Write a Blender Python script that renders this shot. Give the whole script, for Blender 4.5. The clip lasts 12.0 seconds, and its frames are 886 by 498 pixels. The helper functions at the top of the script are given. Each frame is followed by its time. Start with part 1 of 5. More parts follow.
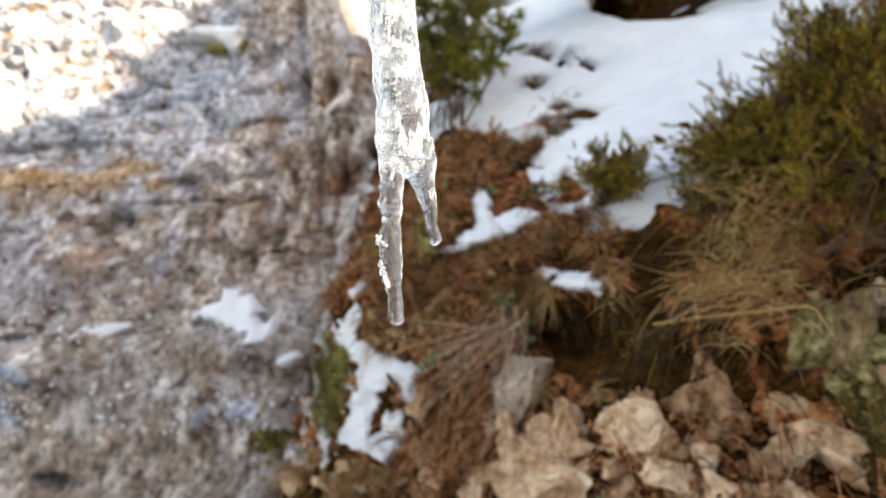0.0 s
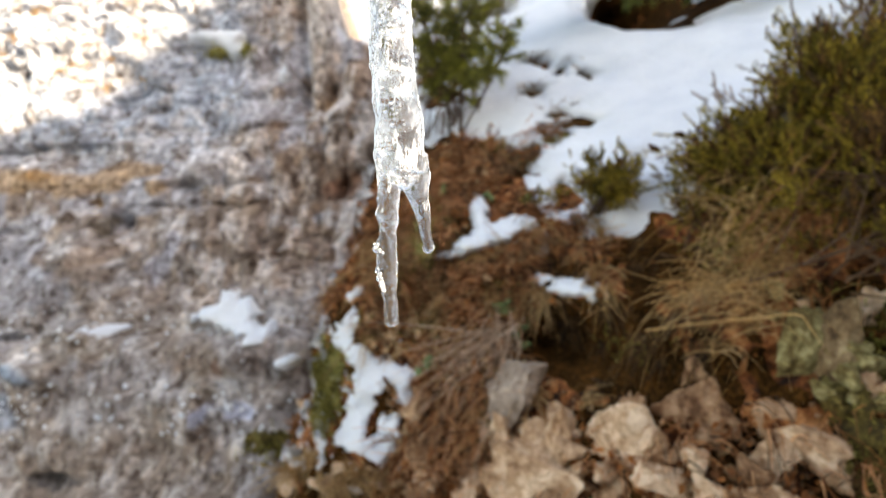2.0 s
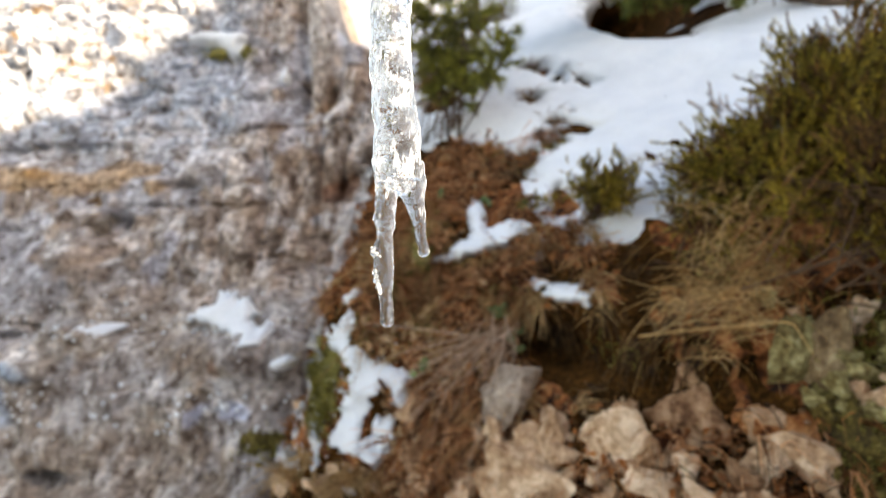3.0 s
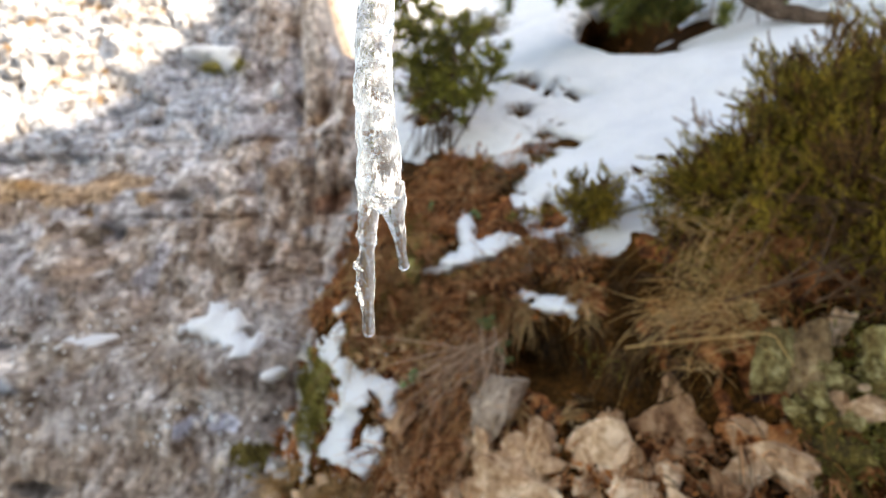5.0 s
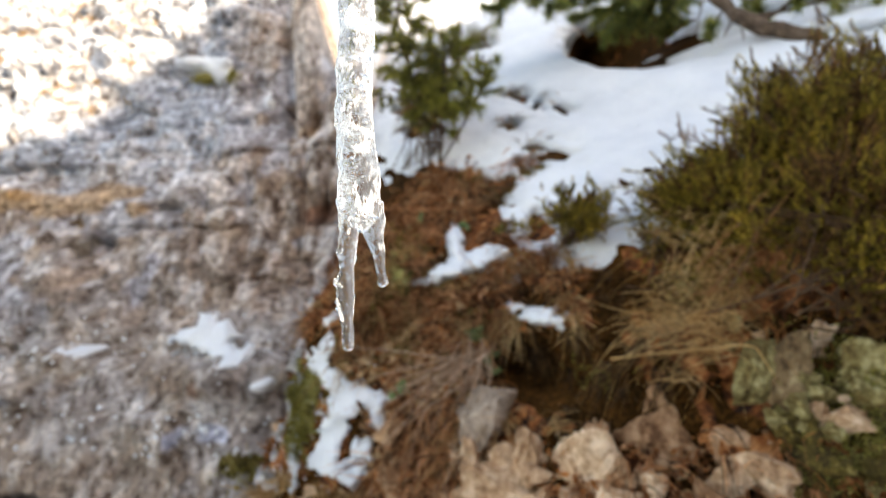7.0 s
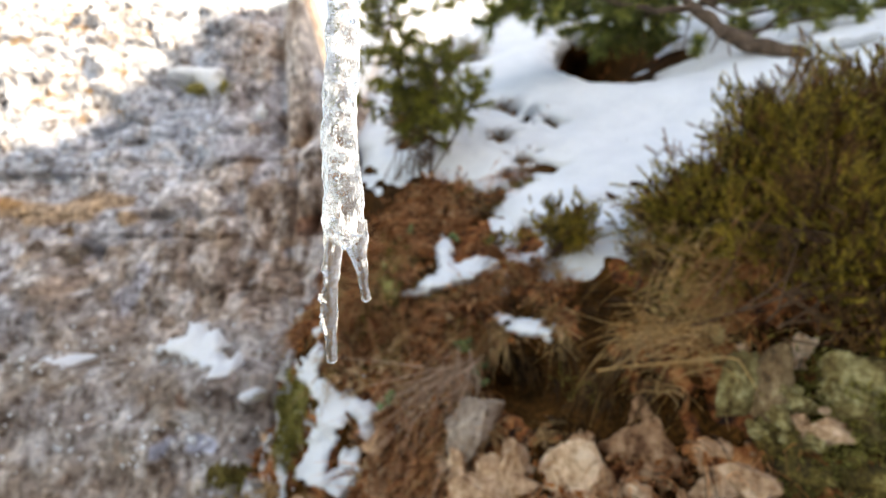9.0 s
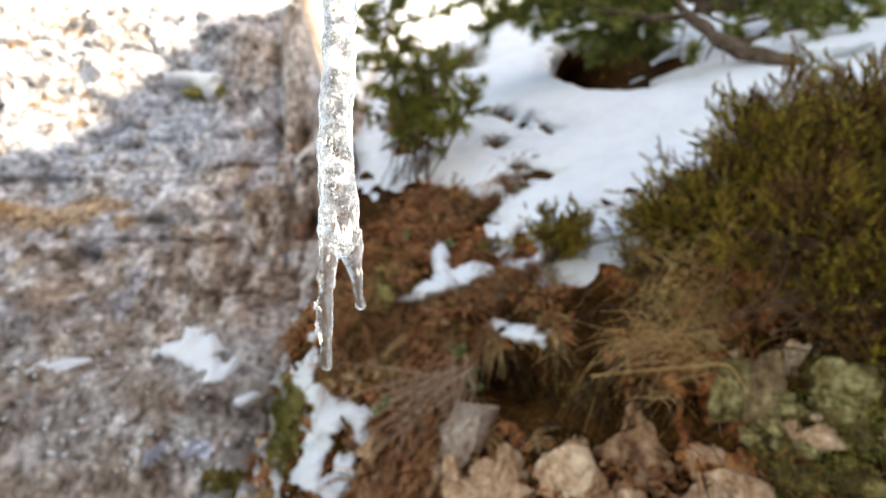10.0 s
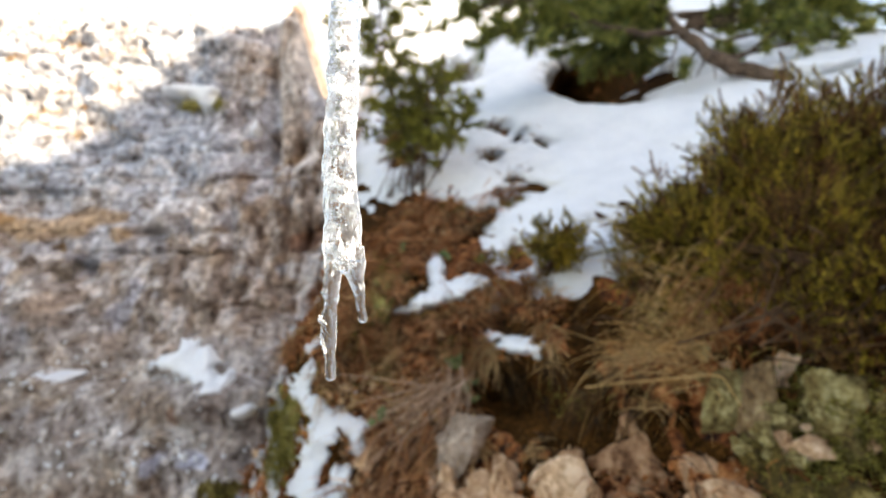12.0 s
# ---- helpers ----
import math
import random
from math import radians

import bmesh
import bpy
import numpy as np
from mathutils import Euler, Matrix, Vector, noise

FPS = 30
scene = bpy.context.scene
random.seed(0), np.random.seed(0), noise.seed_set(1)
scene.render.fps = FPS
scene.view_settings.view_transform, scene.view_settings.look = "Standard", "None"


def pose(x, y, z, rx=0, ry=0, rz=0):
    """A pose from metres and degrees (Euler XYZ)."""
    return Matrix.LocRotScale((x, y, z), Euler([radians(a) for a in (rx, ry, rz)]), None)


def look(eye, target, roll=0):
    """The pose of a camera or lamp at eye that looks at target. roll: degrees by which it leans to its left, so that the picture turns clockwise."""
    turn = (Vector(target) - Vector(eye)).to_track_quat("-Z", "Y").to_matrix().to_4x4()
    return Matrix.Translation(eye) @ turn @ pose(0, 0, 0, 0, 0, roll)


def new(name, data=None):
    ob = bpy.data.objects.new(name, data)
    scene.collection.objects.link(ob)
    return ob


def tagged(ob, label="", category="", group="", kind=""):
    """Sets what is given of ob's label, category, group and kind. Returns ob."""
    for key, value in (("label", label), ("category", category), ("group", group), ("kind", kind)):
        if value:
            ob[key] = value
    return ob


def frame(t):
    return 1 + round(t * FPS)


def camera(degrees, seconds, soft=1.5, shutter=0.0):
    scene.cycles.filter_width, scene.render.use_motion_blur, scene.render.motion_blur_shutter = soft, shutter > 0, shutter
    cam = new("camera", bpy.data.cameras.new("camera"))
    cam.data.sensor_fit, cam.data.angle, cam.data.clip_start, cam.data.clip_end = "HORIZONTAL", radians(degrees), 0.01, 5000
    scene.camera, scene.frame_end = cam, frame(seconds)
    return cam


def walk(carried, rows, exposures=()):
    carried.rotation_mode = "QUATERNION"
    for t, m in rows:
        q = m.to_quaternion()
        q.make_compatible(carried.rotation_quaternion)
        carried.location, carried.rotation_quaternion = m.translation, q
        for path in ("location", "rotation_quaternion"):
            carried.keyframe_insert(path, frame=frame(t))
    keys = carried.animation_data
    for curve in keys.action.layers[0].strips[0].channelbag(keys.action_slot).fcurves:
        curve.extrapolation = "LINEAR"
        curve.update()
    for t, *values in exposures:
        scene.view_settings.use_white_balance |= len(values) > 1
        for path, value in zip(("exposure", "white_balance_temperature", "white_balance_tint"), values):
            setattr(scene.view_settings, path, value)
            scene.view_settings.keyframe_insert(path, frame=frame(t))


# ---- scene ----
cam = camera(67.1, 12.0, soft=1.0)
cam.data.dof.use_dof = True
cam.data.dof.focus_distance = 0.30
cam.data.dof.aperture_fstop = 9.5
PATH = [
    (0, (-0.004, 0.008, 1.496), (0.028, 2.008, 1.524), -0.7),
    (0.5, (-0.003, 0.002, 1.495), (0.032, 2.002, 1.526), -0.5),
    (1, (-0.002, -0.003, 1.496), (0.035, 1.996, 1.528), -0.5),
    (1.5, (-0.002, -0.008, 1.496), (0.035, 1.991, 1.534), -0.4),
    (2, (-0.002, -0.013, 1.497), (0.036, 1.986, 1.539), -0.1),
    (2.5, (-0.002, -0.019, 1.497), (0.04, 1.98, 1.543), 0.3),
    (3, (-0.001, -0.025, 1.497), (0.045, 1.974, 1.55), 0.7),
    (5, (0.005, -0.044, 1.498), (0.073, 1.953, 1.586), 0.8),
    (5.5, (0.006, -0.048, 1.498), (0.08, 1.949, 1.594), 0.7),
    (6, (0.008, -0.052, 1.499), (0.087, 1.943, 1.602), 0.7),
    (6.5, (0.01, -0.055, 1.5), (0.095, 1.94, 1.611), 0.8),
    (7, (0.012, -0.059, 1.501), (0.103, 1.936, 1.62), 0.9),
    (9, (0.017, -0.074, 1.504), (0.132, 1.917, 1.653), 1.2),
    (9.5, (0.017, -0.077, 1.505), (0.139, 1.913, 1.66), 1.4),
    (10, (0.018, -0.081, 1.506), (0.144, 1.908, 1.669), 1.4),
    (10.5, (0.017, -0.086, 1.507), (0.148, 1.902, 1.678), 1.5),
    (11, (0.017, -0.091, 1.508), (0.15, 1.897, 1.688), 1.6),
    (11.5, (0.016, -0.096, 1.508), (0.152, 1.891, 1.697), 1.4),
    (12, (0.015, -0.1, 1.507), (0.154, 1.885, 1.704), 1.4),
]
EXPOSURE = 2.27
walk(cam, [(t, look(eye, target, roll)) for t, eye, target, roll in PATH], [(0, EXPOSURE, 9700, 14)])

# ---- world and sun ----
SUN_WAY = Vector((0.55, -0.67, 0.50)).normalized()
SKY = 0.13
world = bpy.data.worlds.new("world")
scene.world = world
world.use_nodes = True
sky = world.node_tree.nodes.new("ShaderNodeTexSky")
sky.sky_type, sky.sun_disc = "NISHITA", False
sky.sun_elevation = math.asin(SUN_WAY.z)
sky.sun_rotation = math.atan2(SUN_WAY.x, SUN_WAY.y)
world.node_tree.nodes["Background"].inputs["Strength"].default_value = SKY
world.node_tree.links.new(sky.outputs[0], world.node_tree.nodes["Background"].inputs["Color"])
sun = new("sun", bpy.data.lights.new("sun", "SUN"))
sun.data.energy, sun.data.angle, sun.data.color = 2.4, radians(0.53), (1.0, 0.985, 0.96)
sun.matrix_world = look(SUN_WAY * 30, (0, 0, 0))

rng = np.random.default_rng(7)


# ---- noise ----
def _hash(ix, iy, iz, seed):
    h = (ix * 374761393 + iy * 668265263 + iz * 2147483647 + seed * 1442695041) & 0xFFFFFFFF
    h = ((h ^ (h >> 13)) * 1274126177) & 0xFFFFFFFF
    h = ((h ^ (h >> 16)) * 2246822519) & 0xFFFFFFFF
    return ((h ^ (h >> 15)) & 0xFFFFFF) / float(0xFFFFFF)


def vnoise(x, y, z, seed=0):
    """Smooth value noise, -1 to 1."""
    x, y, z = np.broadcast_arrays(*(np.asarray(a, float) for a in (x, y, z)))
    ix, iy, iz = (np.floor(a).astype(np.int64) for a in (x, y, z))
    fx, fy, fz = x - ix, y - iy, z - iz
    fx, fy, fz = (f * f * f * (f * (f * 6 - 15) + 10) for f in (fx, fy, fz))
    out = 0.0
    for a in (0, 1):
        for b in (0, 1):
            for c in (0, 1):
                w = (fx if a else 1 - fx) * (fy if b else 1 - fy) * (fz if c else 1 - fz)
                out = out + w * _hash(ix + a, iy + b, iz + c, seed)
    return out * 2 - 1


def fbm(x, y, z, freq, octaves=4, seed=0, gain=0.5):
    total, amp = 0.0, 1.0
    for k in range(octaves):
        f = freq * 2.03 ** k
        total = total + amp * vnoise(x * f, y * f, z * f, seed + 17 * k)
        amp *= gain
    return total


def cells(x, z, freq, seed=0):
    """Distance to the nearest and second nearest jittered cell centre, and a random number of that cell."""
    x, z = np.asarray(x, float) * freq, np.asarray(z, float) * freq
    ix, iz = np.floor(x).astype(np.int64), np.floor(z).astype(np.int64)
    d1 = np.full(x.shape, 9.0)
    d2 = np.full(x.shape, 9.0)
    who = np.zeros(x.shape)
    for a in (-1, 0, 1):
        for b in (-1, 0, 1):
            jx = _hash(ix + a, iz + b, ix * 0, seed)
            jz = _hash(ix + a, iz + b, ix * 0 + 1, seed)
            d = np.hypot(ix + a + jx - x, iz + b + jz - z)
            near = d < d1
            d2 = np.where(near, d1, np.minimum(d2, d))
            who = np.where(near, _hash(ix + a, iz + b, ix * 0 + 2, seed), who)
            d1 = np.where(near, d, d1)
    return d1, d2, who


def smooth(a, lo, hi):
    t = np.clip((np.asarray(a, float) - lo) / (hi - lo), 0, 1)
    return t * t * (3 - 2 * t)


def softplus(a):
    return np.logaddexp(0, a)


def bump_at(x, z, cx, cz, rx, rz):
    return np.exp(-((x - cx) / rx) ** 2 - ((z - cz) / rz) ** 2)


# ---- the shapes of the slope and of the cliff, as y over x and z ----
def bank_edge(z):
    return np.interp(z, [0.6, 0.95, 1.25, 1.6, 3.0], [-0.48, -0.40, -0.33, -0.25, -0.22])


def slope_base(x, z):
    k = np.interp(z, [-1.0, 1.3, 1.6, 2.0, 20.0], [-0.805, 0.0, 0.3, 0.98, 31.0])
    left = 1.5 * np.tanh(0.5 * softplus((bank_edge(z) + 0.03 * vnoise(z * 9, 0, 0, 2) + 0.018 * vnoise(z * 27, 3, 0, 4) - x) / 0.03) / 1.5)
    return 1.45 - 0.72 * x + k + left + 0.75 * softplus((x - 2.1) / 0.2)


def well(x, z):
    """The melted-out hollow under the pine, whose rim climbs away from the cliff."""
    return bump_at(x, z - 0.4 * (x - 0.93), 0.95, 2.65, 0.168, 0.195)


def hollow(x, z):
    return (0.9 * well(x, z) + 0.22 * bump_at(x, z, 0.295, 1.315, 0.085, 0.052)
            + 0.08 * bump_at(x, z, 0.27, 1.49, 0.04, 0.03) + 0.05 * bump_at(x, z, 0.46, 1.31, 0.03, 0.05))


def slope(x, z):
    rough = 0.05 * fbm(x, 0, z, 5, 2, 3) + 0.03 * fbm(x, 0, z, 13, 2, 5) + 0.016 * fbm(x, 0, z, 26, 3, 9)
    return slope_base(x, z) + hollow(x, z) - rough * smooth(z, 0.0, 0.5)


def cliff_base(x, z):
    k = np.interp(z, [-1.0, 1.3, 2.86, 20.0], [-1.15, 0.0, 0.78, 29.0])
    return 2.25 + k - 0.2 * (x + 0.5) + 0.28 * softplus((x + 0.22) / 0.05)


def rib_line(z):
    return -0.475 + 0.02 * np.sin(6 * z)


def rib_width(z):
    return np.interp(z, [2.1, 2.2, 2.45, 2.9], [0.014, 0.03, 0.062, 0.075])


def nodular(x, z):
    return smooth(z + 0.05 * vnoise(x * 6, 2, z * 6, 14), 1.93, 2.08) * smooth(x, -0.55, -0.75)


def cliff(x, z):
    d = 0.09 * fbm(x, 0, z, 2.2, 3, 21) + 0.012 * fbm(x, 0, z * 1.2, 9, 4, 23)
    d1, d2, who = cells(x + 0.05 * vnoise(x * 9, 0, z * 9, 5), z * 1.15 + 0.04 * vnoise(x * 9, 1, z * 9, 6), 9, 31)
    calm = 0.6 + 0.4 * smooth(vnoise(x * 2.6, 7, z * 2.2, 12) + 1.2 * (z - 1.45), -0.35, 0.35)
    d = d + 0.03 * (who - 0.5) * smooth(d2 - d1, 0.02, 0.22)
    e1, e2, wee = cells(x + 0.012 * vnoise(x * 30, 0, z * 30, 7), z, 21, 37)
    d = d + calm * (0.013 + 0.075 * smooth(z - 0.5 * (x + 1.5), 2.33, 2.5)) * (wee - 0.5) * smooth(e2 - e1, 0.02, 0.25) - 0.008 * smooth(e2 - e1, 0.14, 0.0)
    g1, g2, _ = cells(x + 0.02 * vnoise(x * 20, 3, z * 20, 15), z, 44, 39)
    d = d + calm * 0.009 * np.sqrt(np.clip(0.6 - g1, 0, 1))
    flute = np.abs(vnoise(x * 13 + 0.6 * vnoise(x * 3, 0, z * 3, 8), 0, z * 2.2, 44))
    d = d + 0.075 * (np.sqrt(flute) - 0.5) * smooth(x, -1.05, -0.75) * smooth(z, 1.3, 1.6)
    lip = 1.275 + 0.035 * vnoise(x * 4, 0, 0, 51)
    d = d + 0.10 * smooth(z, lip + 0.02, lip - 0.03) * smooth(x, -0.28, -0.5)
    d = d + 0.06 * smooth(z, 1.965 + 0.02 * vnoise(x * 5, 0, 0, 53), 1.995) * smooth(x, -1.0, -1.35)
    for z0, x0, deep, seed in ((1.985, -1.25, 0.07, 71), (1.80, -1.1, 0.015, 72), (1.62, -1.25, 0.04, 73), (1.50, -0.7, 0.03, 74), (1.285, -1.2, 0.07, 75), (1.10, -1.3, 0.05, 76), (2.22, -0.9, 0.03, 77), (1.70, -0.6, 0.03, 78), (2.05, -0.6, 0.03, 79)):
        line = z0 + 0.025 * vnoise(x * 3.5, seed, 0, seed) + 0.008 * vnoise(x * 17, seed, 0, seed)
        gap = smooth(vnoise(x * 2.2, seed, 1, seed + 9), -0.35, 0.25) * smooth(np.abs(x - x0), 0.75, 0.35)
        d = d - deep * gap * np.exp(-((z - line) / 0.011) ** 2)
    d = d - 0.05 * bump_at(x, z, -1.19, 1.65, 0.035, 0.05) - 0.05 * bump_at(x, z, -1.7, 1.28, 0.12, 0.05)
    d = d + 0.06 * bump_at(x, z, -0.92, 2.42, 0.12, 0.05)
    # rounded nodules in the upper beds
    n1, n2, nut = cells(x + 0.02 * vnoise(x * 14, 5, z * 14, 18), z * 1.1, 10, 41)
    d = d + nodular(x, z) * 0.05 * (0.4 + nut) * np.sqrt(np.clip(0.62 - n1, 0, 1))
    # a tapering rib with a groove beside it, and a leaning pillar at the cliff's end
    wide = rib_width(z)
    d = d + 0.15 * np.exp(-((x - rib_line(z)) / wide) ** 4) * smooth(z, 2.10, 2.22) - 0.06 * np.exp(-((x - rib_line(z) + wide + 0.03) / 0.024) ** 2) * smooth(z, 2.08, 2.2)
    d = d - 0.04 * np.exp(-((x - rib_line(z) - wide - 0.03) / 0.02) ** 2) * smooth(z, 2.1, 2.2)
    d = d + 0.07 * np.exp(-((x + 0.262 - 0.28 * (z - 1.70)) / 0.03) ** 2) * smooth(np.abs(z - 1.71), 0.17, 0.12)
    # weathered holes, and a broken step at the low outer end
    for cx, cz, rx, rz, deep in ((-1.21, 1.655, .035, .035, .10), (-.60, 1.605, .04, .05, .06), (-.335, 1.80, .045, .045, .08), (-1.37, 1.25, .05, .03, .12), (-1.18, .82, .06, .022, .08), (-.685, 1.135, .05, .03, .05), (-.93, 1.80, .06, .025, .05)):
        d = d - deep * bump_at(x + 0.02 * vnoise(x * 25, cx, z * 25, 66), z, cx, cz, rx, rz)
    d = d + 0.07 * bump_at(x, z, -.60, 1.20, .10, .07) + 0.05 * bump_at(x, z, -1.32, 1.14, .07, .05)
    notch = -0.385 - 0.28 * (z - 2.5) + 0.02 * vnoise(x * 0, 1, z * 14, 57)
    return cliff_base(x, z) - d + 9 * smooth(x, notch, notch + 0.05) * smooth(z, 2.46, 2.53)


# ---- mesh helpers ----
def mesh_of(name, verts, faces, material, smooth_shade=True):
    me = bpy.data.meshes.new(name)
    me.from_pydata([tuple(v) for v in np.asarray(verts).tolist()], [], [tuple(f) for f in faces])
    me.materials.append(material)
    if smooth_shade:
        me.polygons.foreach_set("use_smooth", np.ones(len(me.polygons), bool))
    me.update()
    return me


def link(name, me, parent=None, label=""):
    ob = new(name, me)
    if parent is not None:
        ob.parent = parent
    return tagged(ob, label)


def grid_faces(n, m, keep=None):
    """Quads of an n by m grid of vertices, row by row; keep: which vertices count."""
    i = np.arange(n * m).reshape(n, m)
    f = np.stack([i[:-1, :-1], i[:-1, 1:], i[1:, 1:], i[1:, :-1]], -1).reshape(-1, 4)
    if keep is not None:
        f = f[keep.reshape(-1)[f].any(1)]
    return f


def compact(verts, faces):
    used, inverse = np.unique(faces, return_inverse=True)
    return verts[used], inverse.reshape(faces.shape)


class Soup:
    """Collects loose pieces into one mesh."""

    def __init__(self):
        self.v, self.f, self.n = [], [], 0

    def add(self, verts, faces):
        self.v.append(np.asarray(verts, float))
        self.f.append(np.asarray(faces) + self.n)
        self.n += len(verts)

    def tube(self, path, radii, sides=4):
        path = np.asarray(path, float)
        m = len(path)
        radii = np.broadcast_to(np.asarray(radii, float), (m,))
        along = np.gradient(path, axis=0)
        along /= np.linalg.norm(along, axis=1)[:, None] + 1e-9
        side = np.cross(along, (0.31, 0.22, 0.93) if abs(along[0, 2]) < 0.9 else (0.9, 0.3, 0.1))
        side /= np.linalg.norm(side, axis=1)[:, None] + 1e-9
        up = np.cross(side, along)
        a = np.linspace(0, 2 * np.pi, sides, endpoint=False)
        ring = np.cos(a)[None, :, None] * side[:, None] + np.sin(a)[None, :, None] * up[:, None]
        v = (path[:, None] + radii[:, None, None] * ring).reshape(-1, 3)
        i = np.arange(m * sides).reshape(m, sides)
        j = np.roll(i, -1, 1)
        f = np.stack([i[:-1], j[:-1], j[1:], i[1:]], -1).reshape(-1, 4)
        self.add(v, f)

    def mesh(self, name, material, smooth_shade=True):
        return mesh_of(name, np.concatenate(self.v), np.concatenate(self.f).tolist(), material, smooth_shade)


def rotations(n, axis, spread, r):
    """n frames whose third axis lies about the given axes."""
    w = np.asarray(axis, float) + spread * r.normal(size=(n, 3))
    w /= np.linalg.norm(w, axis=1)[:, None]
    u = np.cross(w, r.normal(size=(n, 3)))
    u /= np.linalg.norm(u, axis=1)[:, None]
    return np.stack([u, np.cross(w, u), w], -1)


# ---- materials ----
def surface(name, colours, scale=8.0, detail=0.55, rough=0.85, bump=0.4, bump_scale=60.0, fine=None, island=0.0, spec=0.3,
            stretch=(1, 1, 1), through_light=0.0, wobble=0.15, by_object=0.0):
    """A weathered surface: a colour ramp over coarse and fine noise, with bump. colours: (position, (r, g, b)) stops."""
    m = bpy.data.materials.new(name)
    m.use_nodes = True
    nt = m.node_tree
    b = nt.nodes["Principled BSDF"]
    n = nt.nodes.new
    tc, mp = n("ShaderNodeTexCoord"), n("ShaderNodeMapping")
    mp.inputs["Scale"].default_value = stretch
    nt.links.new(tc.outputs["Object"], mp.inputs["Vector"])
    big, small = n("ShaderNodeTexNoise"), n("ShaderNodeTexNoise")
    for node, s, d in ((big, scale, 6), (small, fine or scale * 7, 5)):
        node.inputs["Scale"].default_value, node.inputs["Detail"].default_value, node.inputs["Roughness"].default_value = s, d, 0.62
        nt.links.new(mp.outputs[0], node.inputs["Vector"])
    big.inputs["Distortion"].default_value = wobble
    mix = n("ShaderNodeMix")
    mix.inputs["Factor"].default_value = 1 - detail
    nt.links.new(small.outputs[0], mix.inputs["A"])
    nt.links.new(big.outputs[0], mix.inputs["B"])
    value = mix.outputs["Result"]
    for amount, source in ((island, "ShaderNodeNewGeometry"), (by_object, "ShaderNodeObjectInfo")):
        if amount:
            geo = n(source)
            shift = n("ShaderNodeMath")
            shift.operation = "MULTIPLY_ADD"
            nt.links.new(geo.outputs["Random Per Island" if "Geometry" in source else "Random"], shift.inputs[0])
            shift.inputs[1].default_value = amount
            off = n("ShaderNodeMath")
            off.operation = "SUBTRACT"
            nt.links.new(value, off.inputs[0])
            off.inputs[1].default_value = amount / 2
            nt.links.new(off.outputs[0], shift.inputs[2])
            value = shift.outputs[0]
    ramp = n("ShaderNodeValToRGB")
    nt.links.new(value, ramp.inputs[0])
    e = ramp.color_ramp.elements
    for k, (at, c) in enumerate(colours):
        el = e[k] if k < 2 else e.new(at)
        el.position, el.color = at, (*c, 1)
    nt.links.new(ramp.outputs[0], b.inputs["Base Color"])
    b.inputs["Roughness"].default_value = rough
    b.inputs["Specular IOR Level"].default_value = spec
    if bump:
        bn, bp = n("ShaderNodeTexNoise"), n("ShaderNodeBump")
        bn.inputs["Scale"].default_value, bn.inputs["Detail"].default_value = bump_scale, 8
        nt.links.new(mp.outputs[0], bn.inputs["Vector"])
        nt.links.new(bn.outputs[0], bp.inputs["Height"])
        bp.inputs["Strength"].default_value, bp.inputs["Distance"].default_value = bump, 0.4 / bump_scale
        nt.links.new(bp.outputs[0], b.inputs["Normal"])
    if through_light:
        tr, ms = n("ShaderNodeBsdfTranslucent"), n("ShaderNodeMixShader")
        nt.links.new(ramp.outputs[0], tr.inputs["Color"])
        ms.inputs[0].default_value = through_light
        nt.links.new(b.outputs[0], ms.inputs[1])
        nt.links.new(tr.outputs[0], ms.inputs[2])
        nt.links.new(ms.outputs[0], nt.nodes["Material Output"].inputs["Surface"])
    return m


LIMESTONE = [(0.385, (0.12, 0.09, 0.075)), (0.445, (0.28, 0.26, 0.245)), (0.50, (0.43, 0.425, 0.425)), (0.55, (0.575, 0.56, 0.545)), (0.615, (0.86, 0.87, 0.87))]


def stained_rock(name):
    """Limestone: grey with pale lichen and dark pits, coloured by the mesh's own stains and painted shade."""
    m = surface(name, LIMESTONE, scale=14.0, detail=0.5, fine=40, rough=0.9, bump=0.35, bump_scale=45, stretch=(1, 1, 0.85), wobble=0.8)
    nt = m.node_tree
    ramp = next(k for k in nt.nodes if k.type == "VALTORGB")
    stain_and_shade, mix = nt.nodes.new("ShaderNodeAttribute"), nt.nodes.new("ShaderNodeMix")
    stain_and_shade.attribute_name = "stain_and_shade"
    mix.data_type, mix.blend_type = "RGBA", "MULTIPLY"
    mix.inputs[0].default_value = 1.0
    nt.links.new(ramp.outputs[0], mix.inputs[6])
    nt.links.new(stain_and_shade.outputs["Color"], mix.inputs[7])
    nt.links.new(mix.outputs[2], nt.nodes["Principled BSDF"].inputs["Base Color"])
    return m


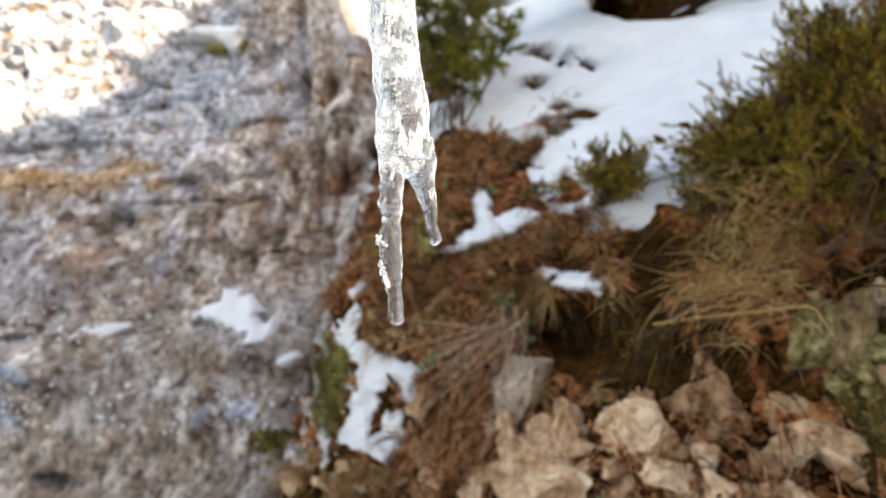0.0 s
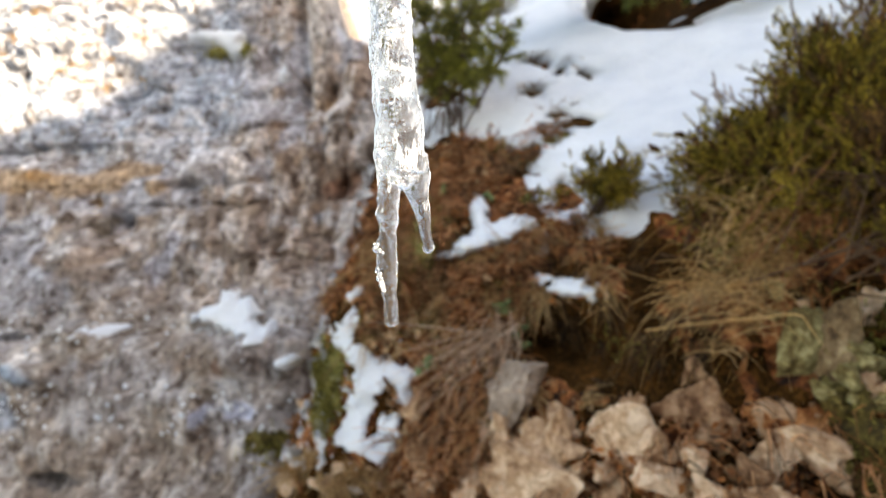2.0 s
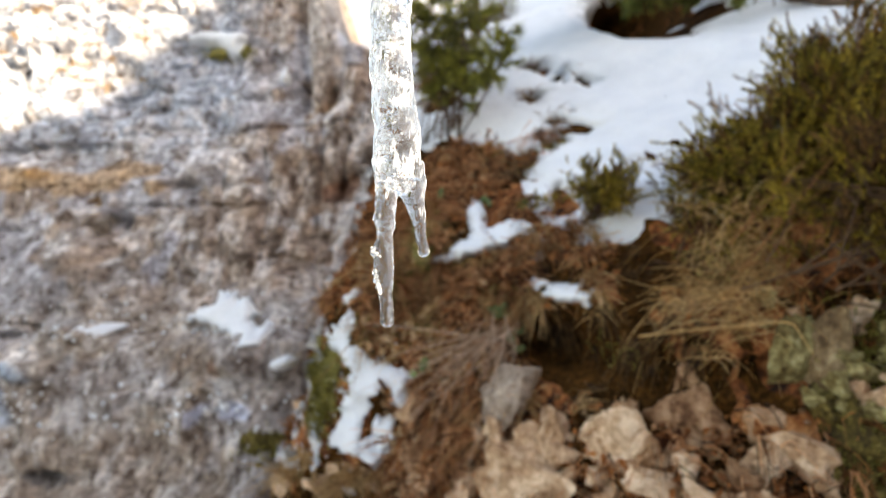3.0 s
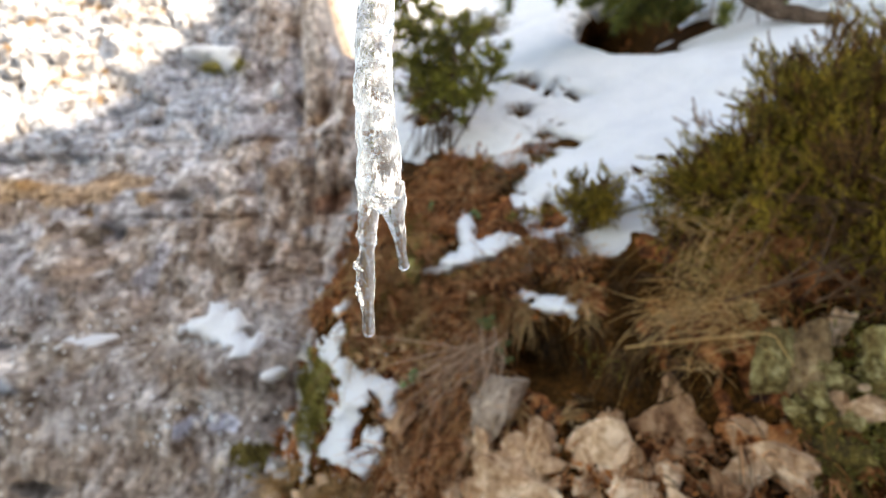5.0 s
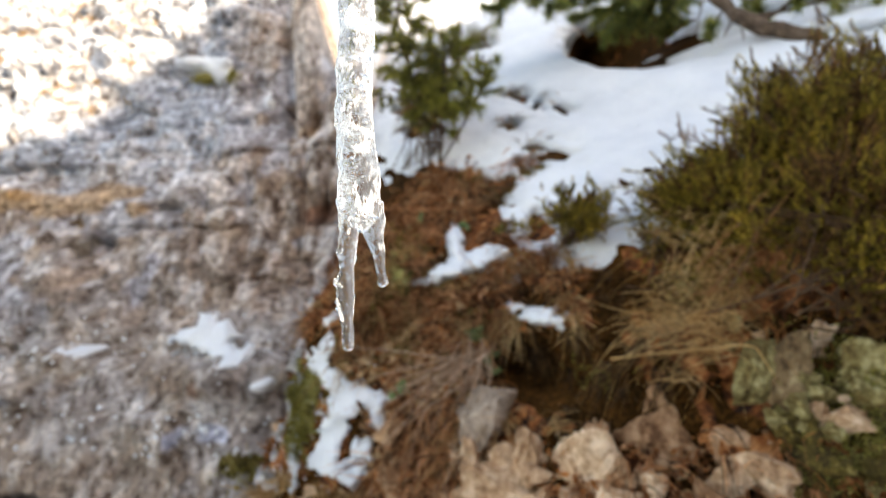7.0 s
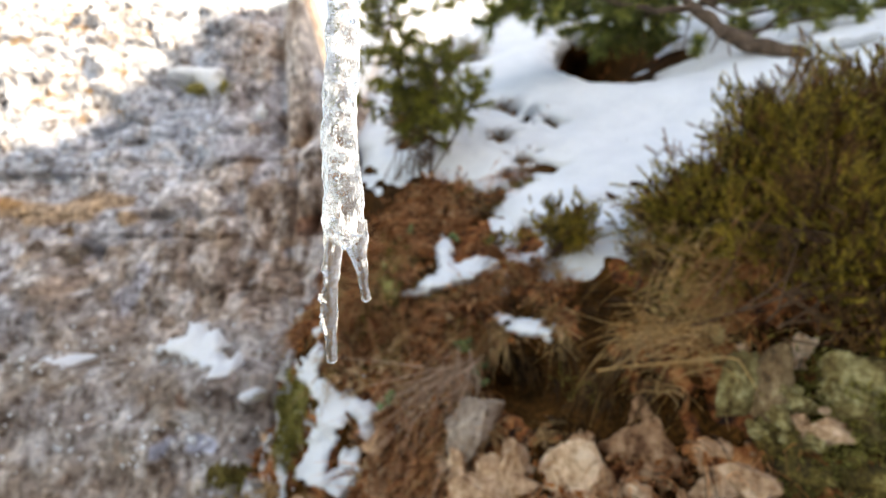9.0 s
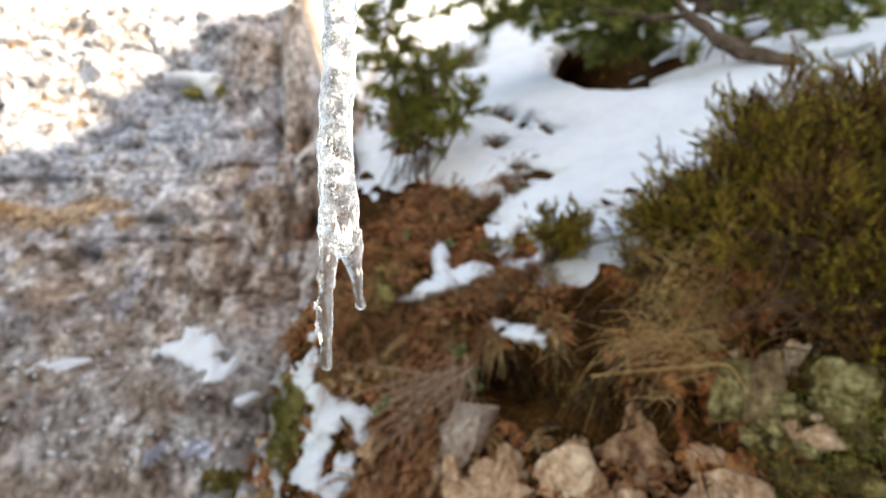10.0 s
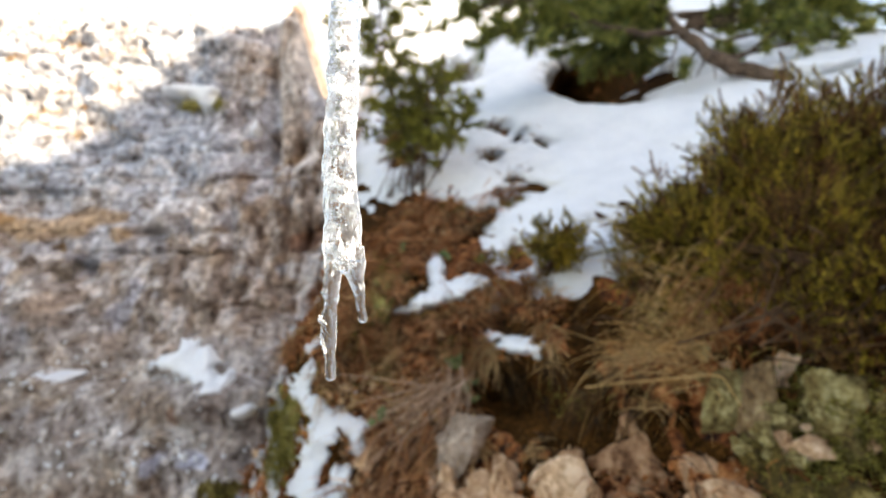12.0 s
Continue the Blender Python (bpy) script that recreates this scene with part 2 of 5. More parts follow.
def cliff_stain_and_shade(x, z):
    """The mineral colours of the cliff's beds over x and z: bluish upper bed, ochre seam, pinkish and tan lower beds,
    rusty streaks towards the bank. Light and shade are painted in too: dark holes and cracks, a whitened upper left.
    """
    wob = 0.07 * fbm(x, 0, z, 5, 3, 201)
    zw, xw = z + wob, x + 0.08 * fbm(x, 4, z, 5, 3, 202)
    c = np.ones(x.shape + (3,))

    def lay(amount, colour):
        c[...] = c * (1 - amount[..., None]) + amount[..., None] * np.array(colour)

    lay(smooth(zw, 1.95, 1.75), (0.71, 0.60, 0.52))
    lay(smooth(zw, 1.42, 1.25), (0.745, 0.64, 0.53))
    lay(0.9 * smooth(zw, 1.28, 1.36) * smooth(zw, 1.60, 1.50) * smooth(xw, -0.90, -1.1), (0.46, 0.395, 0.345))
    lay(smooth(zw, 1.88, 2.05), (0.70, 0.785, 0.87))
    # upper left whitened: sunlit brightness put into the rock colour
    lay(0.6 * smooth(zw, 2.2, 2.5) * smooth(xw, -0.85, -1.2), (1.05, 1.10, 1.15))
    lay(smooth(xw, -0.88, -0.62) * smooth(zw, 1.2, 1.45), (0.95, 0.78, 0.655))
    # each block weathers to its own tone
    _, _, tone = cells(x + 0.05 * vnoise(x * 9, 0, z * 9, 5), z * 1.15 + 0.04 * vnoise(x * 9, 1, z * 9, 6), 9, 31)
    _, _, small = cells(x + 0.012 * vnoise(x * 30, 0, z * 30, 7), z, 21, 37)
    c *= (0.80 + 0.24 * tone + 0.26 * small)[..., None]
    # streaks that run down the face
    run = fbm(x * 2.3 + 0.12 * vnoise(x * 5, 0, z * 4, 210), 0, z * 0.55, 9, 4, 204)
    east = smooth(xw, -0.95, -0.6) * smooth(zw, 1.25, 1.45)
    low = smooth(zw, 1.32, 1.2)
    lay(0.85 * smooth(run, 0.02, 0.3) * np.maximum(east, 0.5 * low), (0.44, 0.29, 0.20))
    lay(0.75 * smooth(run, -0.1, -0.4) * np.maximum(east, 0.7 * low), (1.22, 1.09, 0.96))
    speck = fbm(x, 0, z * 1.1, 17, 3, 206)
    lay(0.7 * smooth(speck, 0.15, 0.4) * smooth(zw, 2.1, 1.9), (0.48, 0.35, 0.26))
    lay((0.25 + 0.35 * smooth(zw, 1.35, 1.6)) * smooth(speck, -0.25, -0.55), (1.22, 1.17, 1.12))
    blue = fbm(x, 0, z, 4.5, 4, 208)
    lay((0.2 + 0.3 * smooth(zw, 1.3, 1.6)) * smooth(blue, 0.2, 0.45), (0.72, 0.79, 0.90))

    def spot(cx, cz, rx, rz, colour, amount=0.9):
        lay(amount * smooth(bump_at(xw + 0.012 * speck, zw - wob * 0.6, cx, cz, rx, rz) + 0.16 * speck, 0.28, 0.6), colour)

    seam = (1.825 + 0.02 * np.sin(9 * x))
    lay(0.85 * smooth(np.abs(z + 0.35 * wob - seam) / (0.045 + 0.02 * vnoise(x * 9, 0, 0, 212)), 1.25, 0.7) * smooth(xw, -0.85, -1.0) * smooth(vnoise(x * 7, 3, z * 16, 214), -0.45, 0.1), (0.80, 0.53, 0.30))
    spot(-1.65, 1.84, .10, .035, (0.80, 0.45, 0.19))
    spot(-1.02, 1.80, .09, .03, (0.78, 0.52, 0.30))
    spot(-1.27, 1.745, .03, .03, (0.62, 0.38, 0.14))
    spot(-1.30, 1.93, .06, .035, (1.22, 1.22, 1.2))
    # these two carved holes are painted dark, as shade
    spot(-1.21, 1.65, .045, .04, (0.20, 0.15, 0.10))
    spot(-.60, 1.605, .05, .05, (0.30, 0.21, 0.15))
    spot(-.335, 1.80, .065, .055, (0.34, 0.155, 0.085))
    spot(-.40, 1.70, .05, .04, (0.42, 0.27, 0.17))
    spot(-.52, 1.92, .05, .06, (0.62, 0.42, 0.28), 0.7)
    spot(-.70, 1.72, .05, .03, (0.60, 0.42, 0.29), 0.7)
    spot(-.45, 1.50, .06, .04, (0.52, 0.36, 0.25), 0.7)
    spot(-.78, 1.98, .05, .04, (0.64, 0.50, 0.38), 0.6)
    spot(-1.45, 1.62, .08, .03, (0.80, 0.60, 0.44), 0.7)
    spot(-.86, 1.84, .07, .05, (0.52, 0.45, 0.40), 0.7)
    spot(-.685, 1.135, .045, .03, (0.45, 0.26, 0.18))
    spot(-.66, 1.03, .07, .04, (0.72, 0.76, 0.90))
    spot(-1.36, 1.135, .10, .045, (0.56, 0.72, 0.84))
    spot(-1.40, .98, .05, .06, (0.66, 0.74, 0.82), 0.8)
    # two cracks get their shade as near-black colour
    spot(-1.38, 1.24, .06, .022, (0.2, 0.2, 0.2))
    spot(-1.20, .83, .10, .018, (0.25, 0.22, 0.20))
    spot(-1.2, 1.53, .10, .05, (0.80, 0.60, 0.46), 0.7)
    spot(-.95, 1.52, .05, .09, (0.66, 0.66, 0.74), 0.7)
    spot(-.42, 2.16, .05, .04, (1.0, 0.72, 0.48), 0.8)
    spot(-.62, 2.20, .05, .04, (0.55, 0.38, 0.26), 0.8)
    spot(-.92, 2.42, .10, .03, (0.42, 0.36, 0.20), 0.8)
    spot(-.74, 2.40, .04, .05, (0.5, 0.42, 0.24), 0.7)
    lay(0.85 * smooth(np.abs(xw * 0.3 + x * 0.7 - rib_line(z)) / rib_width(z), 1.15, 0.8) * smooth(z, 2.12, 2.2), (1.04, 0.92, 0.80))
    # notch side whitened to stand in for bright sunlit ground behind
    lay(smooth(x, -0.41, -0.375) * smooth(z, 2.44, 2.5), (1.15, 1.2, 1.25))
    lay(0.8 * smooth(np.abs(x + 0.262 - 0.28 * (z - 1.70)), 0.04, 0.02) * smooth(np.abs(z - 1.71), 0.18, 0.13), (1.02, 0.95, 0.88))
    return c * np.array((1.0, 1.0, 1.035))


ROCK = stained_rock("limestone")
GREY_ROCK = surface("grey limestone", LIMESTONE, scale=9, detail=0.42, fine=34, rough=0.9, bump=0.8, bump_scale=38)
EARTH = surface("earth and litter", [(0.39, (0.012, 0.003767, 0.001104)), (0.46, (0.10, 0.02846, 0.006624)), (0.53, (0.27, 0.0837, 0.02355)), (0.62, (0.56, 0.2511, 0.09936))],
                scale=9, detail=0.6, fine=48, rough=0.95, bump=1.0, bump_scale=70)
SNOW = surface("snow", [(0.35, (0.68, 0.72, 0.76)), (0.6, (0.80, 0.83, 0.85))], scale=7, detail=0.35, fine=120, rough=0.65, bump=0.35, bump_scale=55, spec=0.2)
# unseen floor, mostly snow white so that it reflects light onto the icicle
BOUNCE_FLOOR = surface("pale bounce floor", [(0.36, (0.10, 0.055, 0.028)), (0.42, (0.26, 0.18, 0.12)), (0.46, (0.70, 0.68, 0.66)), (0.60, (0.80, 0.80, 0.80))], scale=1.5, detail=0.3, fine=30, rough=0.8, bump=0.6, bump_scale=40)
# near-black brown: soil colour with the shade of hollows and gaps painted in
SHADED_SOIL = surface("shaded dark soil", [(0.4, (0.012, 0.00558, 0.0012)), (0.5, (0.036, 0.01488, 0.0032)), (0.6, (0.11, 0.04278, 0.0104))], scale=16, fine=110, rough=0.95, bump=1.0, bump_scale=90, spec=0.05)
STONE = surface("buff stone", [(0.33, (0.12, 0.05, 0.02)), (0.42, (0.33, 0.175, 0.09)), (0.51, (0.55, 0.345, 0.205)), (0.63, (0.85, 0.63, 0.44))],
                scale=13, detail=0.35, fine=70, rough=0.9, bump=0.9, bump_scale=80, by_object=0.2, wobble=0.6)
BROWN_STONE = surface("brown stained limestone", [(0.36, (0.06, 0.03255, 0.0144)), (0.46, (0.17, 0.1023, 0.048)), (0.55, (0.28, 0.186, 0.096)), (0.64, (0.46, 0.3534, 0.192))], scale=16, detail=0.45, fine=80, rough=0.92, bump=1.0, bump_scale=80)
SLATE = surface("lavender-grey limestone", [(0.36, (0.14, 0.085, 0.05)), (0.46, (0.27, 0.195, 0.14)), (0.54, (0.36, 0.275, 0.215)), (0.64, (0.56, 0.44, 0.33))], scale=13, detail=0.4, fine=70, rough=0.9, bump=0.8, bump_scale=70)
LICHEN = surface("lichened stone", [(0.36, (0.06, 0.03492, 0.0085)), (0.45, (0.16, 0.1115, 0.03825)), (0.53, (0.28, 0.2279, 0.0935)), (0.63, (0.52, 0.4462, 0.2295))],
                 scale=20, detail=0.4, fine=90, rough=0.92, bump=1.0, bump_scale=90)
DARK_MOSS = surface("dark moss", [(0.36, (0.02, 0.012, 0.003)), (0.45, (0.055, 0.036, 0.008)), (0.53, (0.12, 0.082, 0.016)), (0.60, (0.26, 0.20, 0.07))], scale=26, detail=0.45, fine=150, rough=0.95, bump=1.0, bump_scale=170)
MOSS = surface("moss", [(0.36, (0.055, 0.045, 0.013)), (0.45, (0.16, 0.135, 0.035)), (0.53, (0.30, 0.26, 0.075)), (0.61, (0.60, 0.55, 0.26))], scale=26, detail=0.45, fine=150, rough=0.95, bump=1.0, bump_scale=170)
FERN = surface("dead fern", [(0.22, (0.025, 0.0072, 0.00184)), (0.40, (0.24, 0.0765, 0.02208)), (0.58, (0.52, 0.1935, 0.0644)), (0.78, (0.86, 0.468, 0.2392))], scale=10, fine=90, rough=0.85, bump=0, island=0.75, through_light=0.2)
STRAW = surface("straw", [(0.25, (0.3, 0.1525, 0.05504)), (0.5, (0.56, 0.3469, 0.1512)), (0.75, (0.76, 0.5245, 0.2752))], scale=10, fine=90, rough=0.7, bump=0, island=0.45, through_light=0.25)
NEEDLE = surface("shrub leaf", [(0.2, (0.026, 0.022, 0.005)), (0.42, (0.135, 0.102, 0.015)), (0.62, (0.34, 0.25, 0.033)), (0.82, (0.76, 0.52, 0.08))],
                 scale=9, fine=60, rough=0.55, bump=0, island=0.6, through_light=0.3)
PINE = surface("pine needle", [(0.22, (0.035, 0.052, 0.014)), (0.5, (0.16, 0.19, 0.045)), (0.78, (0.52, 0.48, 0.11))], scale=8, fine=60, rough=0.5, bump=0, island=0.45, through_light=0.25)
DEADLEAF = surface("withered leaf", [(0.25, (0.06, 0.01841, 0.005152)), (0.5, (0.30, 0.1022, 0.03091)), (0.8, (0.66, 0.2595, 0.08464))], scale=9, fine=60, rough=0.8, bump=0, island=0.5, through_light=0.2)
WOOD = surface("shrub wood", [(0.3, (0.04, 0.02, 0.010)), (0.55, (0.14, 0.075, 0.038)), (0.75, (0.28, 0.17, 0.09))], scale=30, fine=160, rough=0.9, bump=0)
BARK = surface("bark", [(0.36, (0.03, 0.02, 0.014)), (0.5, (0.10, 0.064, 0.042)), (0.64, (0.24, 0.17, 0.12))], scale=30, fine=160, rough=0.9, bump=0.9, bump_scale=160)
LEAF = surface("green leaf", [(0.3, (0.08, 0.14, 0.04)), (0.6, (0.22, 0.30, 0.12))], scale=30, fine=200, rough=0.5, bump=0.2, bump_scale=200, through_light=0.25)


def ice_material():
    m = bpy.data.materials.new("ice")
    m.use_nodes = True
    nt = m.node_tree
    n = nt.nodes.new
    b = nt.nodes["Principled BSDF"]
    tc, mp = n("ShaderNodeTexCoord"), n("ShaderNodeMapping")
    mp.inputs["Scale"].default_value = (1, 1, 0.45)
    nt.links.new(tc.outputs["Object"], mp.inputs[0])
    b.inputs["Base Color"].default_value = (0.98, 0.99, 1.0, 1)
    b.inputs["IOR"].default_value = 1.31
    b.inputs["Transmission Weight"].default_value = 1.0
    b.inputs["Roughness"].default_value = 0.02
    bump_noise, bp = n("ShaderNodeTexNoise"), n("ShaderNodeBump")
    bump_noise.inputs["Scale"].default_value, bump_noise.inputs["Detail"].default_value = 320, 4
    nt.links.new(mp.outputs[0], bump_noise.inputs["Vector"])
    nt.links.new(bump_noise.outputs[0], bp.inputs["Height"])
    bp.inputs["Strength"].default_value, bp.inputs["Distance"].default_value = 0.6, 0.0018
    fine_map, fine_noise, fine_bump = n("ShaderNodeMapping"), n("ShaderNodeTexNoise"), n("ShaderNodeBump")
    fine_map.inputs["Scale"].default_value = (1, 1, 0.16)
    nt.links.new(tc.outputs["Object"], fine_map.inputs[0])
    fine_noise.inputs["Scale"].default_value, fine_noise.inputs["Detail"].default_value = 1100, 3
    nt.links.new(fine_map.outputs[0], fine_noise.inputs["Vector"])
    nt.links.new(fine_noise.outputs[0], fine_bump.inputs["Height"])
    fine_bump.inputs["Strength"].default_value, fine_bump.inputs["Distance"].default_value = 0.4, 0.0005
    nt.links.new(bp.outputs[0], fine_bump.inputs["Normal"])
    nt.links.new(fine_bump.outputs[0], b.inputs["Normal"])
    # cloudy, air-filled ice in patches
    cloud, cr = n("ShaderNodeTexNoise"), n("ShaderNodeMapRange")
    cloud.inputs["Scale"].default_value, cloud.inputs["Detail"].default_value, cloud.inputs["Roughness"].default_value = 190, 7, 0.75
    nt.links.new(mp.outputs[0], cloud.inputs["Vector"])
    cr.inputs["From Min"].default_value, cr.inputs["From Max"].default_value = 1.24, 1.42
    cr.inputs["To Min"].default_value, cr.inputs["To Max"].default_value = 0.03, 0.9
    white, glow, cloudy = n("ShaderNodeBsdfDiffuse"), n("ShaderNodeBsdfTranslucent"), n("ShaderNodeMixShader")
    white.inputs["Color"].default_value = glow.inputs["Color"].default_value = (0.84, 0.935, 1.0, 1)
    cloudy.inputs[0].default_value = 0.5
    grit, sum_ = n("ShaderNodeTexNoise"), n("ShaderNodeMath")
    grit.inputs["Scale"].default_value, grit.inputs["Detail"].default_value, grit.inputs["Roughness"].default_value = 1300, 2, 0.6
    nt.links.new(fine_map.outputs[0], grit.inputs["Vector"])
    sum_.operation = "MULTIPLY_ADD"
    nt.links.new(grit.outputs[0], sum_.inputs[0])
    sum_.inputs[1].default_value = 0.8
    strong = n("ShaderNodeMath")
    strong.operation = "MULTIPLY"
    strong.inputs[1].default_value = 1.8
    nt.links.new(cloud.outputs[0], strong.inputs[0])
    nt.links.new(strong.outputs[0], sum_.inputs[2])
    nt.links.new(white.outputs[0], cloudy.inputs[1])
    nt.links.new(glow.outputs[0], cloudy.inputs[2])
    sep, rise, amount = n("ShaderNodeSeparateXYZ"), n("ShaderNodeMapRange"), n("ShaderNodeMath")
    nt.links.new(tc.outputs["Object"], sep.inputs[0])
    nt.links.new(sep.outputs["Z"], rise.inputs[0])
    rise.inputs["From Min"].default_value, rise.inputs["From Max"].default_value = 1.51, 1.545
    rise.inputs["To Min"].default_value, rise.inputs["To Max"].default_value = -0.34, -0.13
    amount.operation = "ADD"
    nt.links.new(sum_.outputs[0], amount.inputs[0])
    nt.links.new(rise.outputs[0], amount.inputs[1])
    # frost crusts and milky patches, plus bright flank rims painted in white
    frost_and_rim, full = n("ShaderNodeAttribute"), n("ShaderNodeMath")
    frost_and_rim.attribute_name = "frost_and_rim"
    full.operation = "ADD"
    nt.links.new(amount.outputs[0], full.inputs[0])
    nt.links.new(frost_and_rim.outputs["Fac"], full.inputs[1])
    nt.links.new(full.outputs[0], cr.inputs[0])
    mix = n("ShaderNodeMixShader")
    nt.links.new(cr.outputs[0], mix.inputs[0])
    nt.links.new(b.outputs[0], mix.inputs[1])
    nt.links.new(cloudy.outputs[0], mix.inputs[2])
    nt.links.new(mix.outputs[0], nt.nodes["Material Output"].inputs["Surface"])
    return m


ICE = ice_material()
FROST = surface("frost", [(0.3, (0.80, 0.82, 0.84)), (0.7, (0.90, 0.91, 0.92))], scale=300, fine=900, rough=0.4, bump=0.5, bump_scale=900, through_light=0.4)


# ---- large structure ----
def axis(dense_lo, dense_hi, step, lo, hi, grow=1.35):
    mid = list(np.arange(dense_lo, dense_hi, step))
    out, s = [mid[0]], step
    while out[-1] > lo:
        s *= grow
        out.append(out[-1] - s)
    up, s = [mid[-1]], step
    while up[-1] < hi:
        s *= grow
        up.append(up[-1] + s)
    return np.array(out[::-1] + mid[1:-1] + up)


def sheet(name, f, xs, zs, material, label, shift=0.0):
    X, Z = np.meshgrid(xs, zs)
    Y = f(X, Z)
    v = np.stack([X, Y, Z], -1).reshape(-1, 3)
    ob = link(name, mesh_of(name, v, grid_faces(len(zs), len(xs)).tolist(), material))
    return tagged(ob, label, "terrain", kind="structure")


ground_me = mesh_of("ground", [(-400, -400, 0), (400, -400, 0), (400, 400, 0), (-400, 400, 0)], [(0, 1, 2, 3)], BOUNCE_FLOOR)
tagged(link("ground", ground_me), "unseen gully floor, given snow white and brown to bounce light up", "ground", kind="structure")
bank = sheet("bank", slope, axis(-0.7, 1.5, 0.009, -5, 6), axis(0.55, 2.4, 0.009, -0.1, 14), EARTH, "steep bank of brown soil and litter beside the cliff")
bank.data.materials.append(SHADED_SOIL)
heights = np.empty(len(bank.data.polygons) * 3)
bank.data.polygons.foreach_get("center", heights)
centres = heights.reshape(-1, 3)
# upper slope and random patches made dark: shade of gaps put into colour
shade_soil = centres[:, 2] + 0.04 * fbm(centres[:, 0], 0, centres[:, 2], 12, 3, 19) > 1.74
shade_soil |= (fbm(centres[:, 0], 0, centres[:, 2], 11, 3, 20) > 0.08) & (centres[:, 2] > 0.9)
bank.data.polygons.foreach_set("material_index", shade_soil.astype(np.int32))
face = sheet("cliff", cliff, axis(-2.05, -0.12, 0.008, -9, 0.4), axis(0.6, 3.3, 0.008, -0.1, 12), ROCK, "grey and buff limestone cliff with an ochre bed")

place = np.empty(len(face.data.vertices) * 3)
face.data.vertices.foreach_get("co", place)
place = place.reshape(-1, 3)
colour = np.concatenate([cliff_stain_and_shade(place[:, 0], place[:, 2]), np.ones((len(place), 1))], 1)
face.data.attributes.new("stain_and_shade", "FLOAT_COLOR", "POINT").data.foreach_set("color", colour.reshape(-1))

# an unseen ridge, added so that its crest keeps the near ground in shade
CREST_WAY = Vector((0.876, 0.066, 0.478))
CREST = Vector((-0.60, 3.03, 2.965)) + SUN_WAY * 9.0
us = np.arange(-16, 22, 0.2)
vs = np.linspace(0, 1, 48)
U, V = np.meshgrid(us, vs)
tops = CREST.z + U * CREST_WAY.z + 0.25 * fbm(U, 0, 0, 0.9, 4, 61) - 0.05
tops = np.maximum(tops, 0.3)
CX, CY, CZ = CREST.x + U * CREST_WAY.x, CREST.y + U * CREST_WAY.y, tops * V - 0.2 * (1 - V)
front = np.stack([CX, CY + 0.4 * fbm(CX, 0, CZ, 0.7, 4, 63) * (1 - V), CZ], -1)
back = np.stack([CX, CY - 0.05 - 5 * (1 - V), CZ], -1)[::-1]
crest_v = np.concatenate([front, back]).reshape(-1, 3)
# a gap cut through the added ridge along the sun's way, to light the icicle
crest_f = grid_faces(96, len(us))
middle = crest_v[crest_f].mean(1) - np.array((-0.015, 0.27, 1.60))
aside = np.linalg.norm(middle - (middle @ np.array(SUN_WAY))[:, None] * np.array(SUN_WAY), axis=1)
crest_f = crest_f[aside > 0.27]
tagged(link("shade_ridge", mesh_of("shade_ridge", crest_v, crest_f.tolist(), GREY_ROCK)), "unseen rock ridge added to shade the near ground", "cliff", kind="structure")

# ---- snow ----
def snow_depth(x, z):
    lower = np.interp(x, [-0.5, 0.0, 0.08, 0.20, 0.25, 0.27, 0.34, 0.38, 0.42, 0.47, 0.52, 0.58, 0.8, 2.0], [2.02, 1.99, 1.94, 1.87, 1.79, 1.70, 1.685, 1.66, 1.60, 1.635, 1.67, 1.69, 1.66, 1.5])
    d = np.clip((z - lower) / 0.16, -1, 1) * 0.05 + 0.018 * fbm(x, 0, z, 9, 3, 81) * smooth(z, 2.6, 2.1) + (0.06 + 0.06 * smooth(x, 1.05, 0.85)) * smooth(z, 2.0, 2.3)
    x, z = x + 0.045 * fbm(x, 2, z, 14, 3, 82), z + 0.03 * fbm(x, 5, z, 14, 3, 83)
    for cx, cz, rx, rz in ((0.40, 2.24, 0.05, 0.035), (0.54, 2.14, 0.055, 0.02), (0.345, 2.07, 0.04, 0.025), (0.40, 1.965, 0.035, 0.025), (0.38, 1.89, 0.035, 0.014), (0.45, 1.92, 0.03, 0.014),
                           (0.34, 1.845, 0.04, 0.015), (0.28, 1.80, 0.04, 0.015), (0.23, 1.765, 0.04, 0.015), (0.47, 2.19, 0.035, 0.016), (0.05, 2.15, 0.06, 0.06), (0.12, 2.45, 0.09, 0.08), (0.02, 2.3, 0.08, 0.06), (0.40, 1.95, 0.04, 0.012),
                           (0.37, 1.655, 0.035, 0.03), (-0.05, 2.3, 0.05, 0.05)):
        d = d - (0.10 if cz < 2.0 else 0.17) * bump_at(x, z, cx, cz, rx, rz)
    for q in np.linspace(0, 1, 7):
        d = d - (0.035 + 0.03 * math.sin(9 * q)) * bump_at(x, z, 0.235 + 0.205 * q, 1.765 + 0.135 * q, 0.024, 0.012)
    d = d + 0.06 * bump_at(x, z, 0.50, 1.67, 0.06, 0.05) + 0.06 * bump_at(x, z, 0.50, 1.76, 0.06, 0.05)
    return d - 0.9 * well(x, z) - 0.35 * bump_at(x, z, 0.25, 2.75, 0.13, 0.04) - 0.2 * smooth(z, 1.5, 1.4)


def snow_top(x, z):
    return slope_base(x, z) + hollow(x, z) * 1.0 - snow_depth(x, z) - 0.025 * fbm(x, 0, z, 3, 2, 85) * smooth(z, 1.9, 2.3)


xs, zs = axis(-0.5, 2.0, 0.011, -5, 6), axis(1.45, 3.4, 0.011, 1.44, 14)
X, Z = np.meshgrid(xs, zs)
Y = snow_top(X, Z)
keep = Y < slope(X, Z) + 0.03
